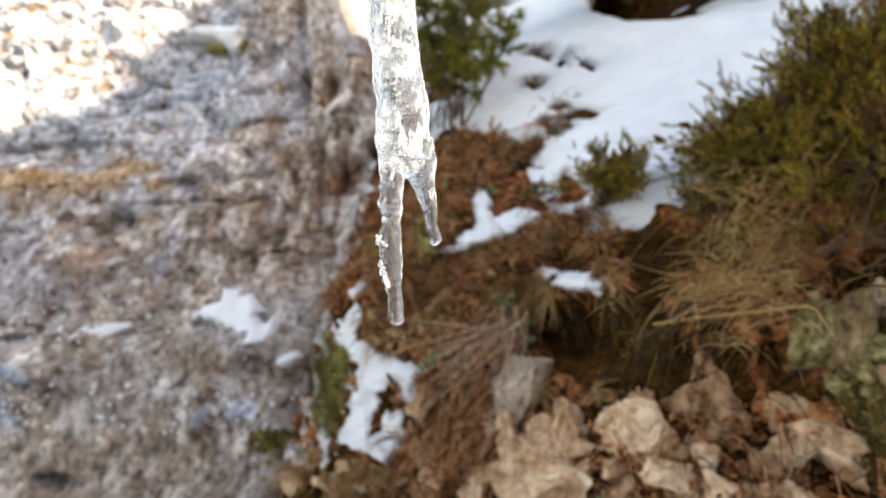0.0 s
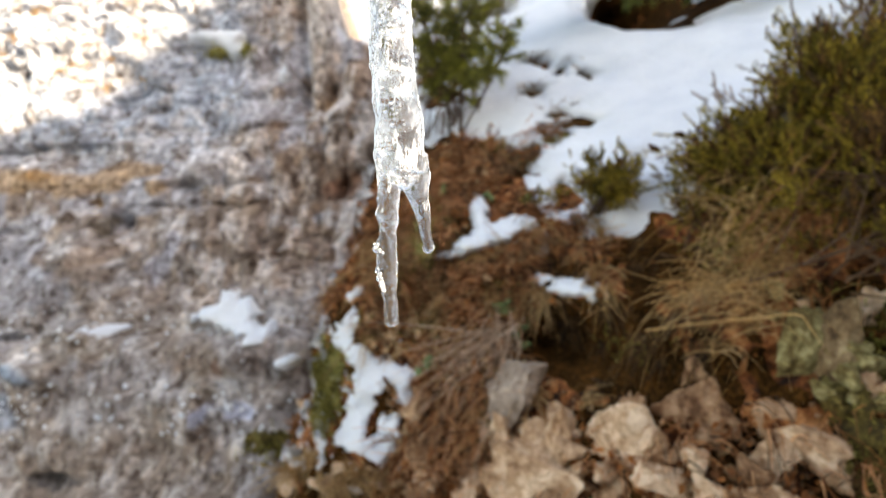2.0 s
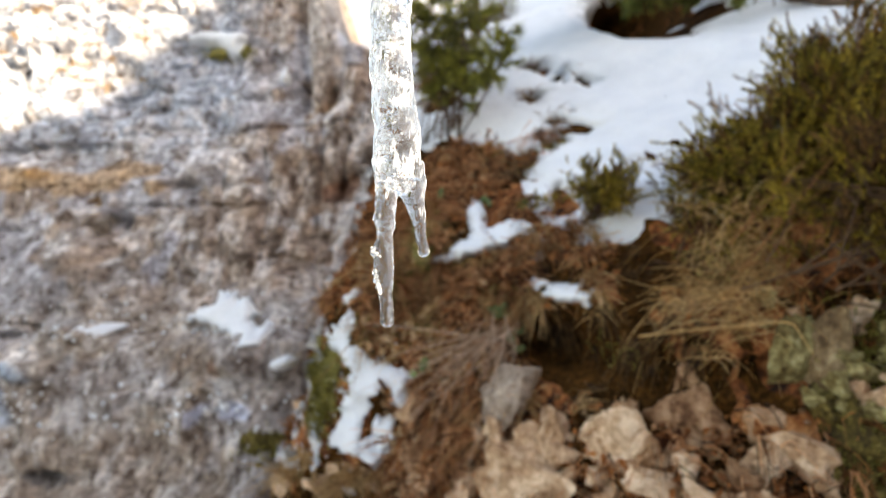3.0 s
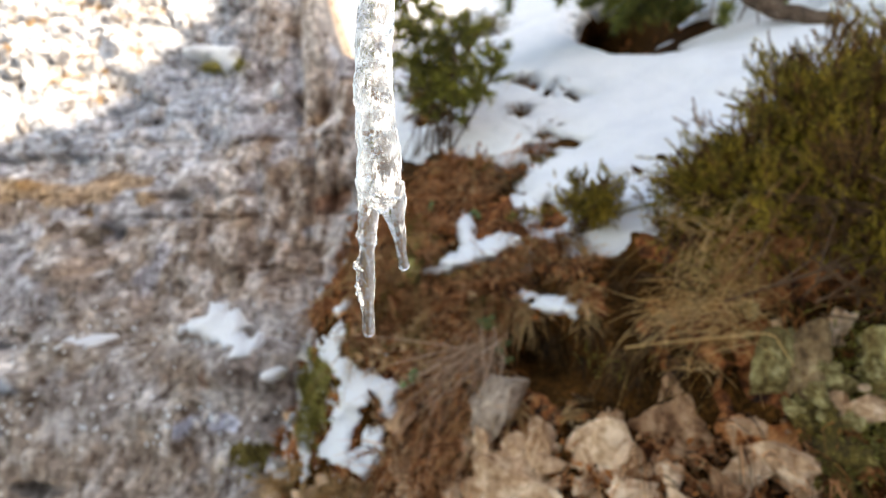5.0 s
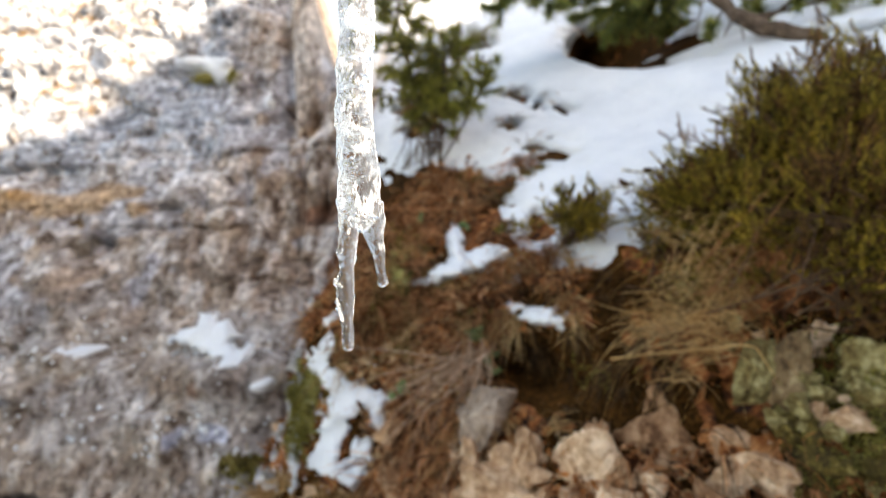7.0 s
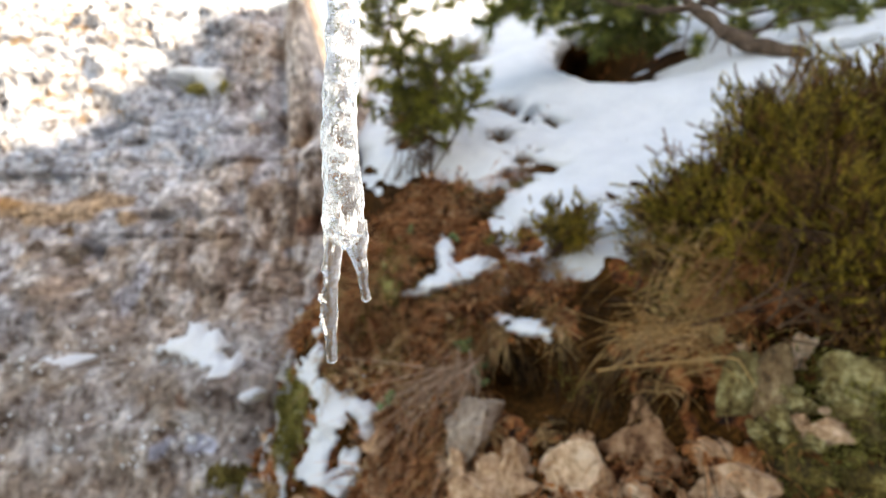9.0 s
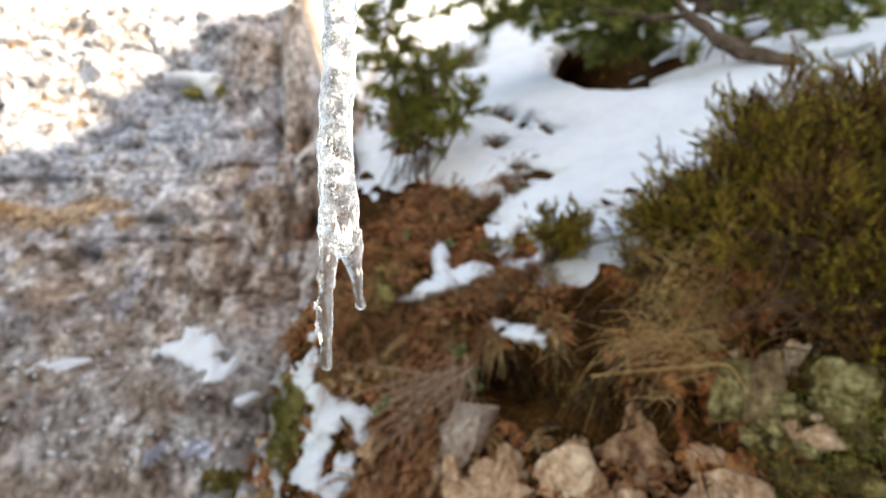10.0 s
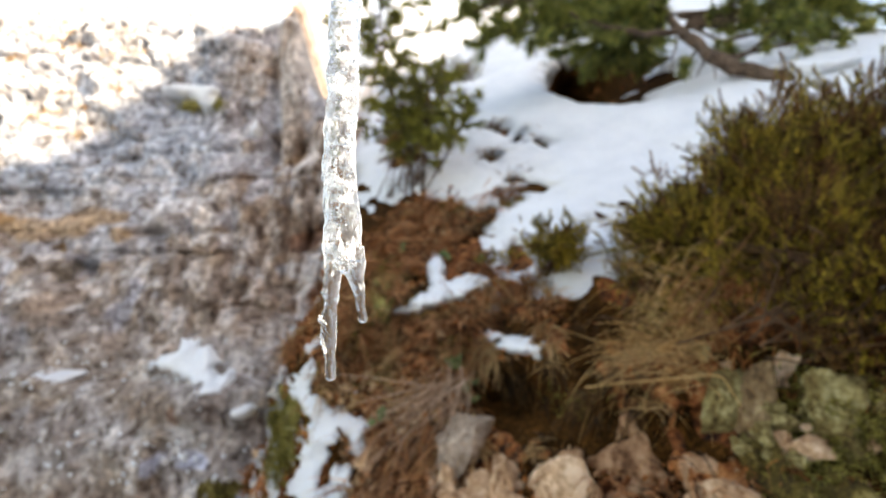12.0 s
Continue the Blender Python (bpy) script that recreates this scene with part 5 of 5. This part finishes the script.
drape("moss_cushion", slope, [lobe(.80, 1.37, .03, .04), lobe(.72, 1.25, .03, .03), lobe(.83, 1.30, .04, .06)], 0.03, DARK_MOSS, "yellow-green moss over the boulders", "moss", grain=0.7, freq=80, step=0.004, seed=45, group="moss cushions")
drape("moss_cushion", cliff, [lobe(-.93, 2.43, .05, .03), lobe(-.82, 2.44, .03, .03)], 0.03, MOSS, "dark moss below the snow on the ledge", "moss", grain=0.6, freq=80, step=0.006, seed=46, group="moss cushions")

MOSS_FROND = surface("moss frond", [(0.30, (0.06, 0.042, 0.010)), (0.46, (0.19, 0.16, 0.03)), (0.62, (0.38, 0.33, 0.08)), (0.8, (0.62, 0.54, 0.22))], scale=20, fine=150, rough=0.95, bump=0, island=0.35, through_light=0.2)
fuzz = Soup()
for cx, cz, rx, rz, on, count in ((-.30, 1.225, .065, .06, slope, 2400), (-.265, 1.15, .035, .04, slope, 800), (-.46, .955, .085, .03, cliff, 350), (-.40, .90, .05, .04, cliff, 250), (.638, 1.2, .022, .06, slope, 420),
                                  (-.025, 1.535, .03, .06, slope, 600), (.75, 1.37, .07, .06, slope, 1500), (.80, 1.28, .06, .06, slope, 700), (-.05, 1.46, .06, .06, slope, 700), (.06, 1.50, .05, .04, slope, 400), (-.01, 1.63, .04, .05, slope, 500), (-.10, 1.40, .06, .05, slope, 500), (.33, 1.78, .08, .02, slope, 300), (.36, 1.86, .05, .03, slope, 200), (.20, 1.86, .05, .03, slope, 250), (.56, 1.52, .05, .04, slope, 250), (.37, 1.34, .03, .03, slope, 110), (.16, 1.44, .03, .02, slope, 150), (.0, 1.36, .04, .03, slope, 200), (.70, 1.29, .03, .04, slope, 300), (-.90, 2.43, .08, .03, cliff, 500)):
    for x, z in rng.normal(size=(count, 2)) * 0.62 * (rx, rz) + (cx, cz):
        blade(fuzz, (x, float(on(x, z)) - rng.uniform(0.0, 0.03), z), (rng.normal() * 0.8, -1, 0.3 + rng.normal() * 0.7), rng.uniform(0.008, 0.022), 0.0016, 0.3, rng, 2)
tagged(link("moss_fronds", fuzz.mesh("moss_fronds", MOSS_FROND)), "ragged olive and brown moss fronds on rock and soil", "moss", kind="stuff")
withered = Soup()
for n in range(40):
    cx, cz = rng.choice([-1.95, -1.7, -1.55, -1.3, -1.2, -1.85, -1.45]) + rng.normal() * 0.05, rng.uniform(2.28, 3.0)
    for _ in range(12):
        blade(withered, (cx + rng.normal() * 0.012, float(cliff(cx, cz)) + 0.005, cz), (rng.normal() * 0.7, -1, rng.normal() * 0.6), rng.uniform(0.03, 0.07), 0.0025, 0.5, rng, 3)
tagged(link("cliff_grass", withered.mesh("cliff_grass", STRAW)), "scattered withered brown grass in cracks of the sunlit cliff", "dead plants", kind="stuff")


def seedling(x, z, size, seed):
    """A small green plant of round leaves."""
    r = np.random.default_rng(seed)
    thing = new("small_plant")
    thing.location = foot_at(x, z, 0.05)
    tagged(thing, "small round-leaved green plant on the bank", "plant", "small green plants")
    for n in range(5):
        a = np.linspace(0, 2 * np.pi, 12, endpoint=False)
        top = np.stack([np.cos(a), np.sin(a) * 0.8, 0.15 * np.cos(2 * a)], -1)
        v = np.concatenate([top, [(0, 0, -0.15)], top - (0, 0, 0.08), [(0, 0, -0.23)]]) * size * r.uniform(0.6, 1.0)
        f = [(q, (q + 1) % 12, 12) for q in range(12)] + [((q + 1) % 12 + 13, q + 13, 25) for q in range(12)] + [(q, q + 13, (q + 1) % 12 + 13, (q + 1) % 12) for q in range(12)]
        m = rotations(1, (0, -1, 0.5), 0.35, r)[0]
        off = np.array((r.normal() * size * 0.8, -0.008 * n / 4, r.normal() * size * 0.8))
        link("leaf", mesh_of("leaf", v @ m.T + off, f, LEAF), thing)
    return thing


for n, (x, z, s) in enumerate(((0.148, 1.395, 0.015), (0.188, 1.35, 0.013), (-0.006, 1.28, 0.013), (0.15, 1.67, 0.010), (0.03, 1.69, 0.009), (0.235, 1.66, 0.010), (0.28, 1.09, 0.012), (0.195, 1.325, 0.008))):
    seedling(x, z, s, 60 + n)


# ---- shrubs ----
def sprig_template(r, length, needles, needle, spread):
    """Needles about a short twig along +z: folded blades."""
    v, f = [], []
    for k in range(needles):
        t = (k + 0.5) / needles
        a = k * 2.4 + r.normal() * 0.3
        o = np.array((0, 0, t * length))
        d = np.array((math.cos(a) * spread, math.sin(a) * spread, 1.0))
        d /= np.linalg.norm(d)
        s = np.cross(d, (0.3, 0.5, 0.8))
        s = s / np.linalg.norm(s) * needle * 0.085
        l = needle * r.uniform(0.7, 1.15) * (1.1 - 0.4 * t)
        up = np.cross(s, d) * 0.5
        v += [o, o + d * l * 0.45 + s + up, o + d * l, o + d * l * 0.45 - s + up]
        b = 4 * k
        f += [(b, b + 1, b + 2, b + 3)]
    return np.array(v), np.array(f)


YELLOW = surface("yellow-green leaf", [(0.2, (0.04, 0.028, 0.005)), (0.42, (0.17, 0.118, 0.015)), (0.62, (0.36, 0.25, 0.03)), (0.82, (0.74, 0.52, 0.08))], scale=9, fine=60, rough=0.55, bump=0, island=0.6, through_light=0.3)
RUSSET = surface("russet stem", [(0.3, (0.16, 0.06, 0.02)), (0.55, (0.40, 0.17, 0.06)), (0.75, (0.62, 0.34, 0.16))], scale=30, fine=160, rough=0.8, bump=0)
# brown of withered leaves, dark enough to paint shade inside the shrubs
OLD_SHADE_LEAF = surface("old shrub leaf and inner shade", [(0.25, (0.015, 0.009, 0.004)), (0.5, (0.11, 0.052, 0.017)), (0.8, (0.46, 0.23, 0.07))], scale=9, fine=60, rough=0.8, bump=0, island=0.5, through_light=0.15)


def shrub(name, label, base, lobes, stems, sprigs, seed, length=0.045, needles=34, needle=0.013, spread=0.62, foliage=None, withered=0.42, rise=(0, -0.2, 0.75), stem_r=0.0022, category="shrub", foot=(0.10, 0.03, 0.03), wood=None):
    """A shrub: woody branches from its foot into round lobes (x, y, z, r), each with needle-leaved sprigs, some of them
    withered and dark, more so inside as painted shade.
    """
    r = np.random.default_rng(seed)
    base, lobes = np.array(base, float), np.array(lobes, float)
    thing = new(name)
    thing.location = base
    tagged(thing, label, category)
    w = lobes[:, 3] ** 2
    kinds = [sprig_template(r, length, needles, needle, spread) for _ in range(5)]
    for _ in range(stems):
        c = lobes[r.choice(len(lobes), p=w / w.sum())]
        d = r.normal(size=3)
        d /= np.linalg.norm(d)
        tip = c[:3] + d * c[3] * (r.uniform(0.45, 1.0) if r.uniform() < 0.85 else r.uniform(1.05, 1.3)) - base
        start = r.normal(size=3) * np.array(foot)
        t = np.linspace(0, 1, 9)[:, None]
        mid = (start + tip) / 2 + r.normal(size=3) * 0.05 * np.linalg.norm(tip)
        p = (1 - t) ** 2 * start + 2 * t * (1 - t) * mid + t ** 2 * tip
        stick = Soup()
        stick.tube(p, stem_r * (1 - 0.75 * t[:, 0]), 4)
        branch = link("branch", stick.mesh("branch", wood or WOOD), thing)
        n = max(3, int(round(sprigs / stems)))
        s = r.uniform(0.3, 1.0, n) ** 0.45
        here = np.stack([np.interp(s, t[:, 0], p[:, k]) for k in range(3)], -1)
        near = np.linalg.norm(here + base - c[:3], axis=1) / c[3]
        out = (here + base - c[:3]) / c[3]
        ways = out * 0.7 + np.array(rise) + (p[-1] - p[-3]) * 5
        M = rotations(n, ways, 0.7, r)
        green, brown = Soup(), Soup()
        here = here + r.normal(size=(n, 3)) * 0.25 * length
        old = r.uniform() < withered * 0.5
        for e, m, far in zip(here, M, near):
            v, f = kinds[r.integers(5)]
            # more dark sprigs near a lobe's centre, where they stand in for shade
            (brown if old or r.uniform() < withered * 0.5 + 0.3 * (far < 0.45) else green).add((v * r.uniform(0.5, 1.05)) @ m.T + e, f)
        if green.n:
            link("foliage", green.mesh("foliage", foliage or NEEDLE, False), branch)
        if brown.n:
            link("withered_shade_foliage", brown.mesh("withered_shade_foliage", OLD_SHADE_LEAF, False), branch, "withered brown sprigs, darkened for the shrub's inner shade")
    return thing


shrub("shrub", "dense olive-green needle-leaved shrub on the snowy bank", foot_at(0.82, 1.59), [(0.54, 1.38, 1.725, .06), (0.58, 1.38, 1.745, .055), (0.54, 1.36, 1.67, .055), (0.585, 1.38, 1.70, .085), (0.63, 1.36, 1.75, .06), (0.68, 1.36, 1.755, .11), (0.84, 1.32, 1.87, .15), (0.66, 1.28, 1.66, .10), (0.76, 1.36, 1.86, .08)],
      210, 7000, 71, foot=(.05, .03, .03), withered=0.36)
shrub("shrub", "tall olive-green needle-leaved shrub with yellow tips", foot_at(0.92, 1.58), [(0.86, 1.28, 1.84, .17), (0.95, 1.2, 1.72, .17), (1.08, 1.26, 1.90, .17), (1.1, 1.05, 1.7, .18), (1.02, 1.36, 1.97, .12), (1.18, 1.38, 2.0, .13), (0.90, 1.34, 1.98, .09)], 210, 6800, 72, withered=0.7)
shrub("shrub", "yellow-green needle-leaved shrub over the boulders", foot_at(0.80, 1.50), [(0.74, 1.13, 1.62, .085), (0.82, 1.05, 1.60, .11), (0.90, 0.98, 1.55, .12), (0.80, 1.12, 1.72, .10), (0.72, 1.0, 1.50, .05), (0.80, 0.96, 1.46, .07)], 120, 2800, 73, withered=0.5, foliage=YELLOW)
shrub("shrub", "sparse yellow-green shoots among the dark shrubs", foot_at(0.70, 1.53), [(0.68, 1.10, 1.53, .05), (0.72, 1.15, 1.66, .06), (0.76, 1.14, 1.60, .06), (0.66, 1.2, 1.72, .05), (0.80, 1.22, 1.80, .06), (0.90, 1.2, 1.86, .06)], 46, 420, 80, withered=0.15, foliage=YELLOW, length=0.035, stem_r=0.0017, wood=RUSSET)
shrub("shrub", "small dark green seedling shrub at the snow's edge", foot_at(0.39, 1.60), [(0.38, 1.41, 1.675, .055), (0.425, 1.40, 1.68, .045), (0.335, 1.42, 1.69, .035)], 44, 640, 74, length=0.028, needle=0.011, withered=0.1, foot=(.02, .01, .01))
shrub("shrub", "low olive shrub sprigs along the bank below the snow", foot_at(0.58, 1.52), [(0.56, 1.27, 1.545, .05), (0.62, 1.22, 1.54, .06), (0.53, 1.36, 1.62, .05), (0.575, 1.33, 1.65, .05)], 60, 900, 75, length=0.028, needle=0.009, withered=0.35, foot=(.06, .01, .01))
shrub("shrub", "low green tuft of seedlings in the dead fern", foot_at(0.26, 1.64), [(0.25, 1.62, 1.67, .03), (0.30, 1.57, 1.66, .025)], 12, 100, 76, length=0.02, needle=0.008, withered=0.3, foot=(.02, .01, .01))


# ---- young pine and pine tree ----
def pine_branch(wood, tufts, start, end, r, thick, sides=6, sag=0.05, tuft_every=0.05, twig=0.16, bare=0.3):
    start, end = np.array(start, float), np.array(end, float)
    L = np.linalg.norm(end - start)
    t = np.linspace(0, 1, 12)[:, None]
    p = start + (end - start) * t + np.array((0, 0, -1)) * sag * L * 4 * t * (1 - t) + 0.02 * L * np.cumsum(r.normal(size=(12, 3)), 0) * 0.5
    wood.tube(p, thick * (1 - 0.75 * t[:, 0]) + 0.0015, sides)
    for s in np.arange(bare, 1.0, tuft_every / L):
        at = np.array([np.interp(s, t[:, 0], p[:, k]) for k in range(3)])
        way = (end - start) / L * 0.8 + r.normal(size=3) * 0.85 + np.array((0, 0, 0.15))
        way /= np.linalg.norm(way)
        l = twig * r.uniform(0.5, 1.1) * (1.15 - 0.6 * s)
        q = at + way * np.linspace(0, 1, 4)[:, None] * l
        wood.tube(q, np.linspace(0.0028, 0.0012, 4), 3)
        for u in np.linspace(0.45, 1, 3):
            tufts.append((at + way * l * u, way))
    if bare < 1:
        tufts.append((p[-1], (end - start) / L))


def needles_at(tufts, r, length, count, flat=0.9, width=0.05):
    soup = Soup()
    for at, way in tufts:
        d = rotations(count, np.tile(way, (count, 1)), flat, r)[:, :, 2]
        s = np.cross(d, r.normal(size=(count, 3)))
        s = s / np.linalg.norm(s, axis=1)[:, None] * length * width
        l = length * r.uniform(0.6, 1.1, (count, 1))
        o = at - way * length * r.uniform(0, 1.0, (count, 1))
        v = np.stack([o + s, o + d * l, o - s], 1).reshape(-1, 3)
        soup.add(v, np.arange(count * 3).reshape(-1, 3))
    return soup


def pine(name, label, base, trunk, limbs, seed, thick, needle, count, category="tree", foliage=None):
    r = np.random.default_rng(seed)
    base = np.array(base, float)
    thing = new(name)
    thing.location = base
    tagged(thing, label, category)
    wood = Soup()
    along = np.linspace(0, len(trunk) - 1, 60)
    way = np.stack([np.interp(along, np.arange(len(trunk)), np.array(trunk)[:, q]) for q in range(3)], -1)
    way += thick * 0.25 * np.stack([vnoise(along * 2.3, q, seed, 15) for q in range(3)], -1)
    wood.tube(way - base, np.linspace(thick, thick * 0.45, 60) * (1 + 0.22 * vnoise(along * 5, 0, seed, 16)), 12)
    link("trunk", wood.mesh("trunk", BARK), thing)
    for start, end, th, kw in limbs:
        limb, tufts = Soup(), []
        pine_branch(limb, tufts, np.array(start) - base, np.array(end) - base, r, th, **kw)
        ob = link("limb", limb.mesh("limb", BARK), thing)
        if tufts:
            link("needles", needles_at(tufts, r, needle, count).mesh("needles", foliage or PINE, False), ob)
    return thing


SAPLING_LEAF = surface("sapling needle", [(0.22, (0.035, 0.035, 0.008)), (0.44, (0.15, 0.145, 0.025)), (0.62, (0.34, 0.33, 0.055)), (0.82, (0.55, 0.50, 0.09))], scale=8, fine=60, rough=0.5, bump=0, island=0.45, through_light=0.35)
r = np.random.default_rng(5)
for seed, shoot, label, reach, limbs in (
        (81, [(0.07, 2.24, 1.90), (0.05, 2.18, 2.05), (0.0, 2.14, 2.2), (-.05, 2.16, 2.4), (-.07, 2.2, 2.6)], "young yellow-green pine sapling rooted at the cliff's end", 0.17, 34),
        (82, [(0.10, 2.26, 1.92), (0.10, 2.16, 2.06), (0.11, 2.1, 2.2), (0.10, 2.12, 2.36)], "small yellow-green pine sapling growing through the snow", 0.13, 22),
        (83, [(0.10, 2.24, 1.93), (0.15, 2.08, 2.0), (0.20, 1.98, 2.08), (0.225, 1.95, 2.2)], "thin bent pine seedling growing through the snow", 0.06, 12)):
    spread = []
    for n in range(limbs):
        u = 0.3 + 0.7 * n / (limbs - 1) if seed != 83 else 0.55 + 0.45 * n / (limbs - 1)
        start = [float(np.interp(u, np.linspace(0, 1, len(shoot)), [p[k] for p in shoot])) for k in range(3)]
        a, far = r.uniform(0, 2 * math.pi), reach * r.uniform(0.35, 1.25)
        spread.append((start, (start[0] + far * math.cos(a), start[1] + far * math.sin(a) * 0.8 - 0.02, start[2] + r.uniform(-0.02, 0.06)), 0.002, dict(twig=0.07, bare=0.3, tuft_every=0.03)))
    pine("young_pine", label, shoot[0], shoot, spread, seed, 0.006 if seed != 83 else 0.004, 0.036, 26 if seed != 83 else 22, foliage=SAPLING_LEAF)
shrub("shrub", "half-withered brown and olive bush behind the saplings", (0.07, 2.33, 1.93), [(0.08, 2.30, 2.26, .10), (0.0, 2.30, 2.24, .07), (0.17, 2.28, 2.31, .07), (.21, 2.25, 2.34, .05)],
      40, 360, 79, length=0.05, needle=0.02, withered=1.1, foliage=SAPLING_LEAF, foot=(.05, .02, .02))
TREE = (1.29, 1.88, 2.22)
BOUGHS = [((1.02, 2.42, 2.8), end, .009, dict(twig=.13, bare=bare, tuft_every=.035, sag=sag)) for end, bare, sag in (
    ((0.24, 2.32, 2.62), .35, -.06), ((0.30, 2.3, 2.54), .4, -.08), ((0.36, 2.3, 2.50), .45, -.06), ((0.44, 2.34, 2.64), .3, -.04), ((0.50, 2.3, 2.58), .25, -.03), ((0.58, 2.34, 2.68), .2, 0),
    ((0.68, 2.32, 2.64), .15, 0), ((0.78, 2.3, 2.58), .1, 0), ((0.90, 2.3, 2.64), .1, 0), ((0.55, 2.3, 2.52), .4, -.03), ((0.98, 2.28, 2.60), .1, .02))]
BOUGHS += [((1.12, 2.34, 2.66), end, .007, dict(twig=.11, bare=bare, tuft_every=.035, sag=sag)) for end, bare, sag in (
    ((1.62, 2.2, 2.62), .5, -.05), ((1.72, 2.2, 2.70), .55, -.04), ((1.55, 2.18, 2.52), .6, -.06), ((1.3, 2.25, 2.60), .4, -.03), ((1.85, 2.2, 2.53), .75, -.1), ((1.45, 2.2, 2.72), .4, 0), ((1.25, 2.2, 2.48), .6, -.05), ((1.75, 2.15, 2.60), .55, -.06), ((1.92, 2.15, 2.64), .6, -.06), ((1.60, 2.15, 2.72), .4, -.02), ((1.5, 2.15, 2.60), .45, -.04), ((1.85, 2.15, 2.74), .5, -.02))]
pine("pine_tree", "pine tree leaning over the snow with low spreading boughs", TREE, [(1.31, 1.85, 2.20), (1.245, 1.93, 2.298), (1.161, 2.02, 2.368), (1.097, 2.12, 2.454), (1.069, 2.25, 2.582), (1.038, 2.4, 2.772), (0.98, 2.5, 3.0), (0.95, 2.55, 3.5), (0.9, 2.6, 4.2)],
     [((1.07, 2.27, 2.605), (0.50, 2.16, 2.68), .013, dict(twig=.12, bare=.45, sag=.13, tuft_every=.04)), ((1.11, 2.10, 2.45), (0.98, 1.98, 2.31), .004, dict(twig=.04, bare=2.0, sag=-.06)), ((1.09, 2.15, 2.50), (1.02, 2.0, 2.36), .003, dict(twig=.04, bare=2.0, sag=.06)), ((1.10, 2.12, 2.46), (1.06, 1.98, 2.30), .003, dict(twig=.04, bare=2.0, sag=-.08)), ((1.13, 2.06, 2.42), (1.10, 1.95, 2.31), .0025, dict(twig=.04, bare=2.0, sag=.05)), ((1.06, 2.27, 2.60), (0.93, 2.1, 2.36), .003, dict(twig=.04, bare=2.0, sag=-.06)), ((1.14, 2.05, 2.40), (1.40, 2.05, 2.60), .006, dict(twig=.10, bare=.5, sag=.05)), ((1.12, 2.08, 2.43), (1.52, 2.0, 2.50), .006, dict(twig=.10, bare=.6, sag=-.03)), ((1.02, 2.45, 2.85), (0.24, 2.28, 2.62), .012, dict(twig=.15, bare=.2, sag=-.05)),
      ((1.04, 2.45, 2.78), (0.52, 2.38, 2.57), .010, dict(twig=.14, bare=.1)), ((1.04, 2.45, 2.76), (0.77, 2.5, 2.62), .010, dict(twig=.15, bare=.0, tuft_every=.035)),
      ((1.06, 2.45, 2.73), (0.99, 2.5, 2.60), .010, dict(twig=.14, bare=.0, tuft_every=.03)), ((1.03, 2.5, 2.8), (0.68, 2.6, 2.66), .010, dict(twig=.15, bare=.0, tuft_every=.035)),
      ((1.05, 2.5, 2.75), (0.85, 2.6, 2.60), .010, dict(twig=.15, bare=.0, tuft_every=.03)), ((1.02, 2.45, 2.85), (0.7, 2.4, 2.74), .010, dict(twig=.15, bare=.0, tuft_every=.035)),
      ((1.02, 2.45, 2.85), (0.9, 2.3, 2.72), .010, dict(twig=.13, bare=.1, tuft_every=.035)),
      ((1.2, 2.29, 2.56), (1.59, 2.2, 2.64), .008, dict(twig=.11, bare=.45, sag=-.05)), ((1.1, 2.36, 2.7), (1.68, 2.2, 2.71), .010, dict(twig=.12, bare=.5, sag=-.04)),
      ((1.16, 2.3, 2.57), (1.0, 2.15, 2.36), .005, dict(twig=.05, bare=.75, sag=-.05)), ((1.0, 2.6, 2.8), (0.85, 2.75, 2.62), .010, dict(twig=.16, bare=.0, tuft_every=.02)), ((1.0, 2.6, 2.8), (1.08, 2.7, 2.62), .010, dict(twig=.16, bare=.0, tuft_every=.02)), ((1.0, 2.6, 2.8), (0.98, 2.75, 2.66), .010, dict(twig=.16, bare=.0, tuft_every=.02)), ((0.98, 2.5, 3.0), (0.4, 2.3, 2.85), .012, dict(twig=.15, bare=.2)),
      ((0.98, 2.5, 3.0), (1.5, 2.4, 2.95), .012, dict(twig=.15, bare=.2)), ((1.07, 2.38, 2.72), (1.35, 2.2, 2.72), .007, dict(twig=.10, bare=.5))] + BOUGHS, 82, 0.030, 0.05, 46)
shrub("shrub", "green juniper sprigs beyond the snow field", foot_at(1.62, 2.30), [(1.60, 1.95, 2.36, .08), (1.68, 1.9, 2.34, .09)], 40, 700, 77, foliage=PINE)
drape("snow_patch", lambda x, z: snow_top(x, z) - 0.005, [lobe(1.285, 2.355, .03, .026), lobe(1.325, 2.325, .035, .022), lobe(1.40, 2.33, .04, .022)], 0.05, SNOW, "lump of snow resting against the leaning trunk", "snow patch", seed=19, group=PATCH)
shrub("shrub", "green juniper clump on a bare mound in the sunny snow", foot_at(0.32, 2.74), [(0.39, 3.30, 2.80, .07), (0.26, 3.35, 2.83, .07), (0.15, 3.4, 2.82, .06)], 36, 520, 78, foliage=SAPLING_LEAF)
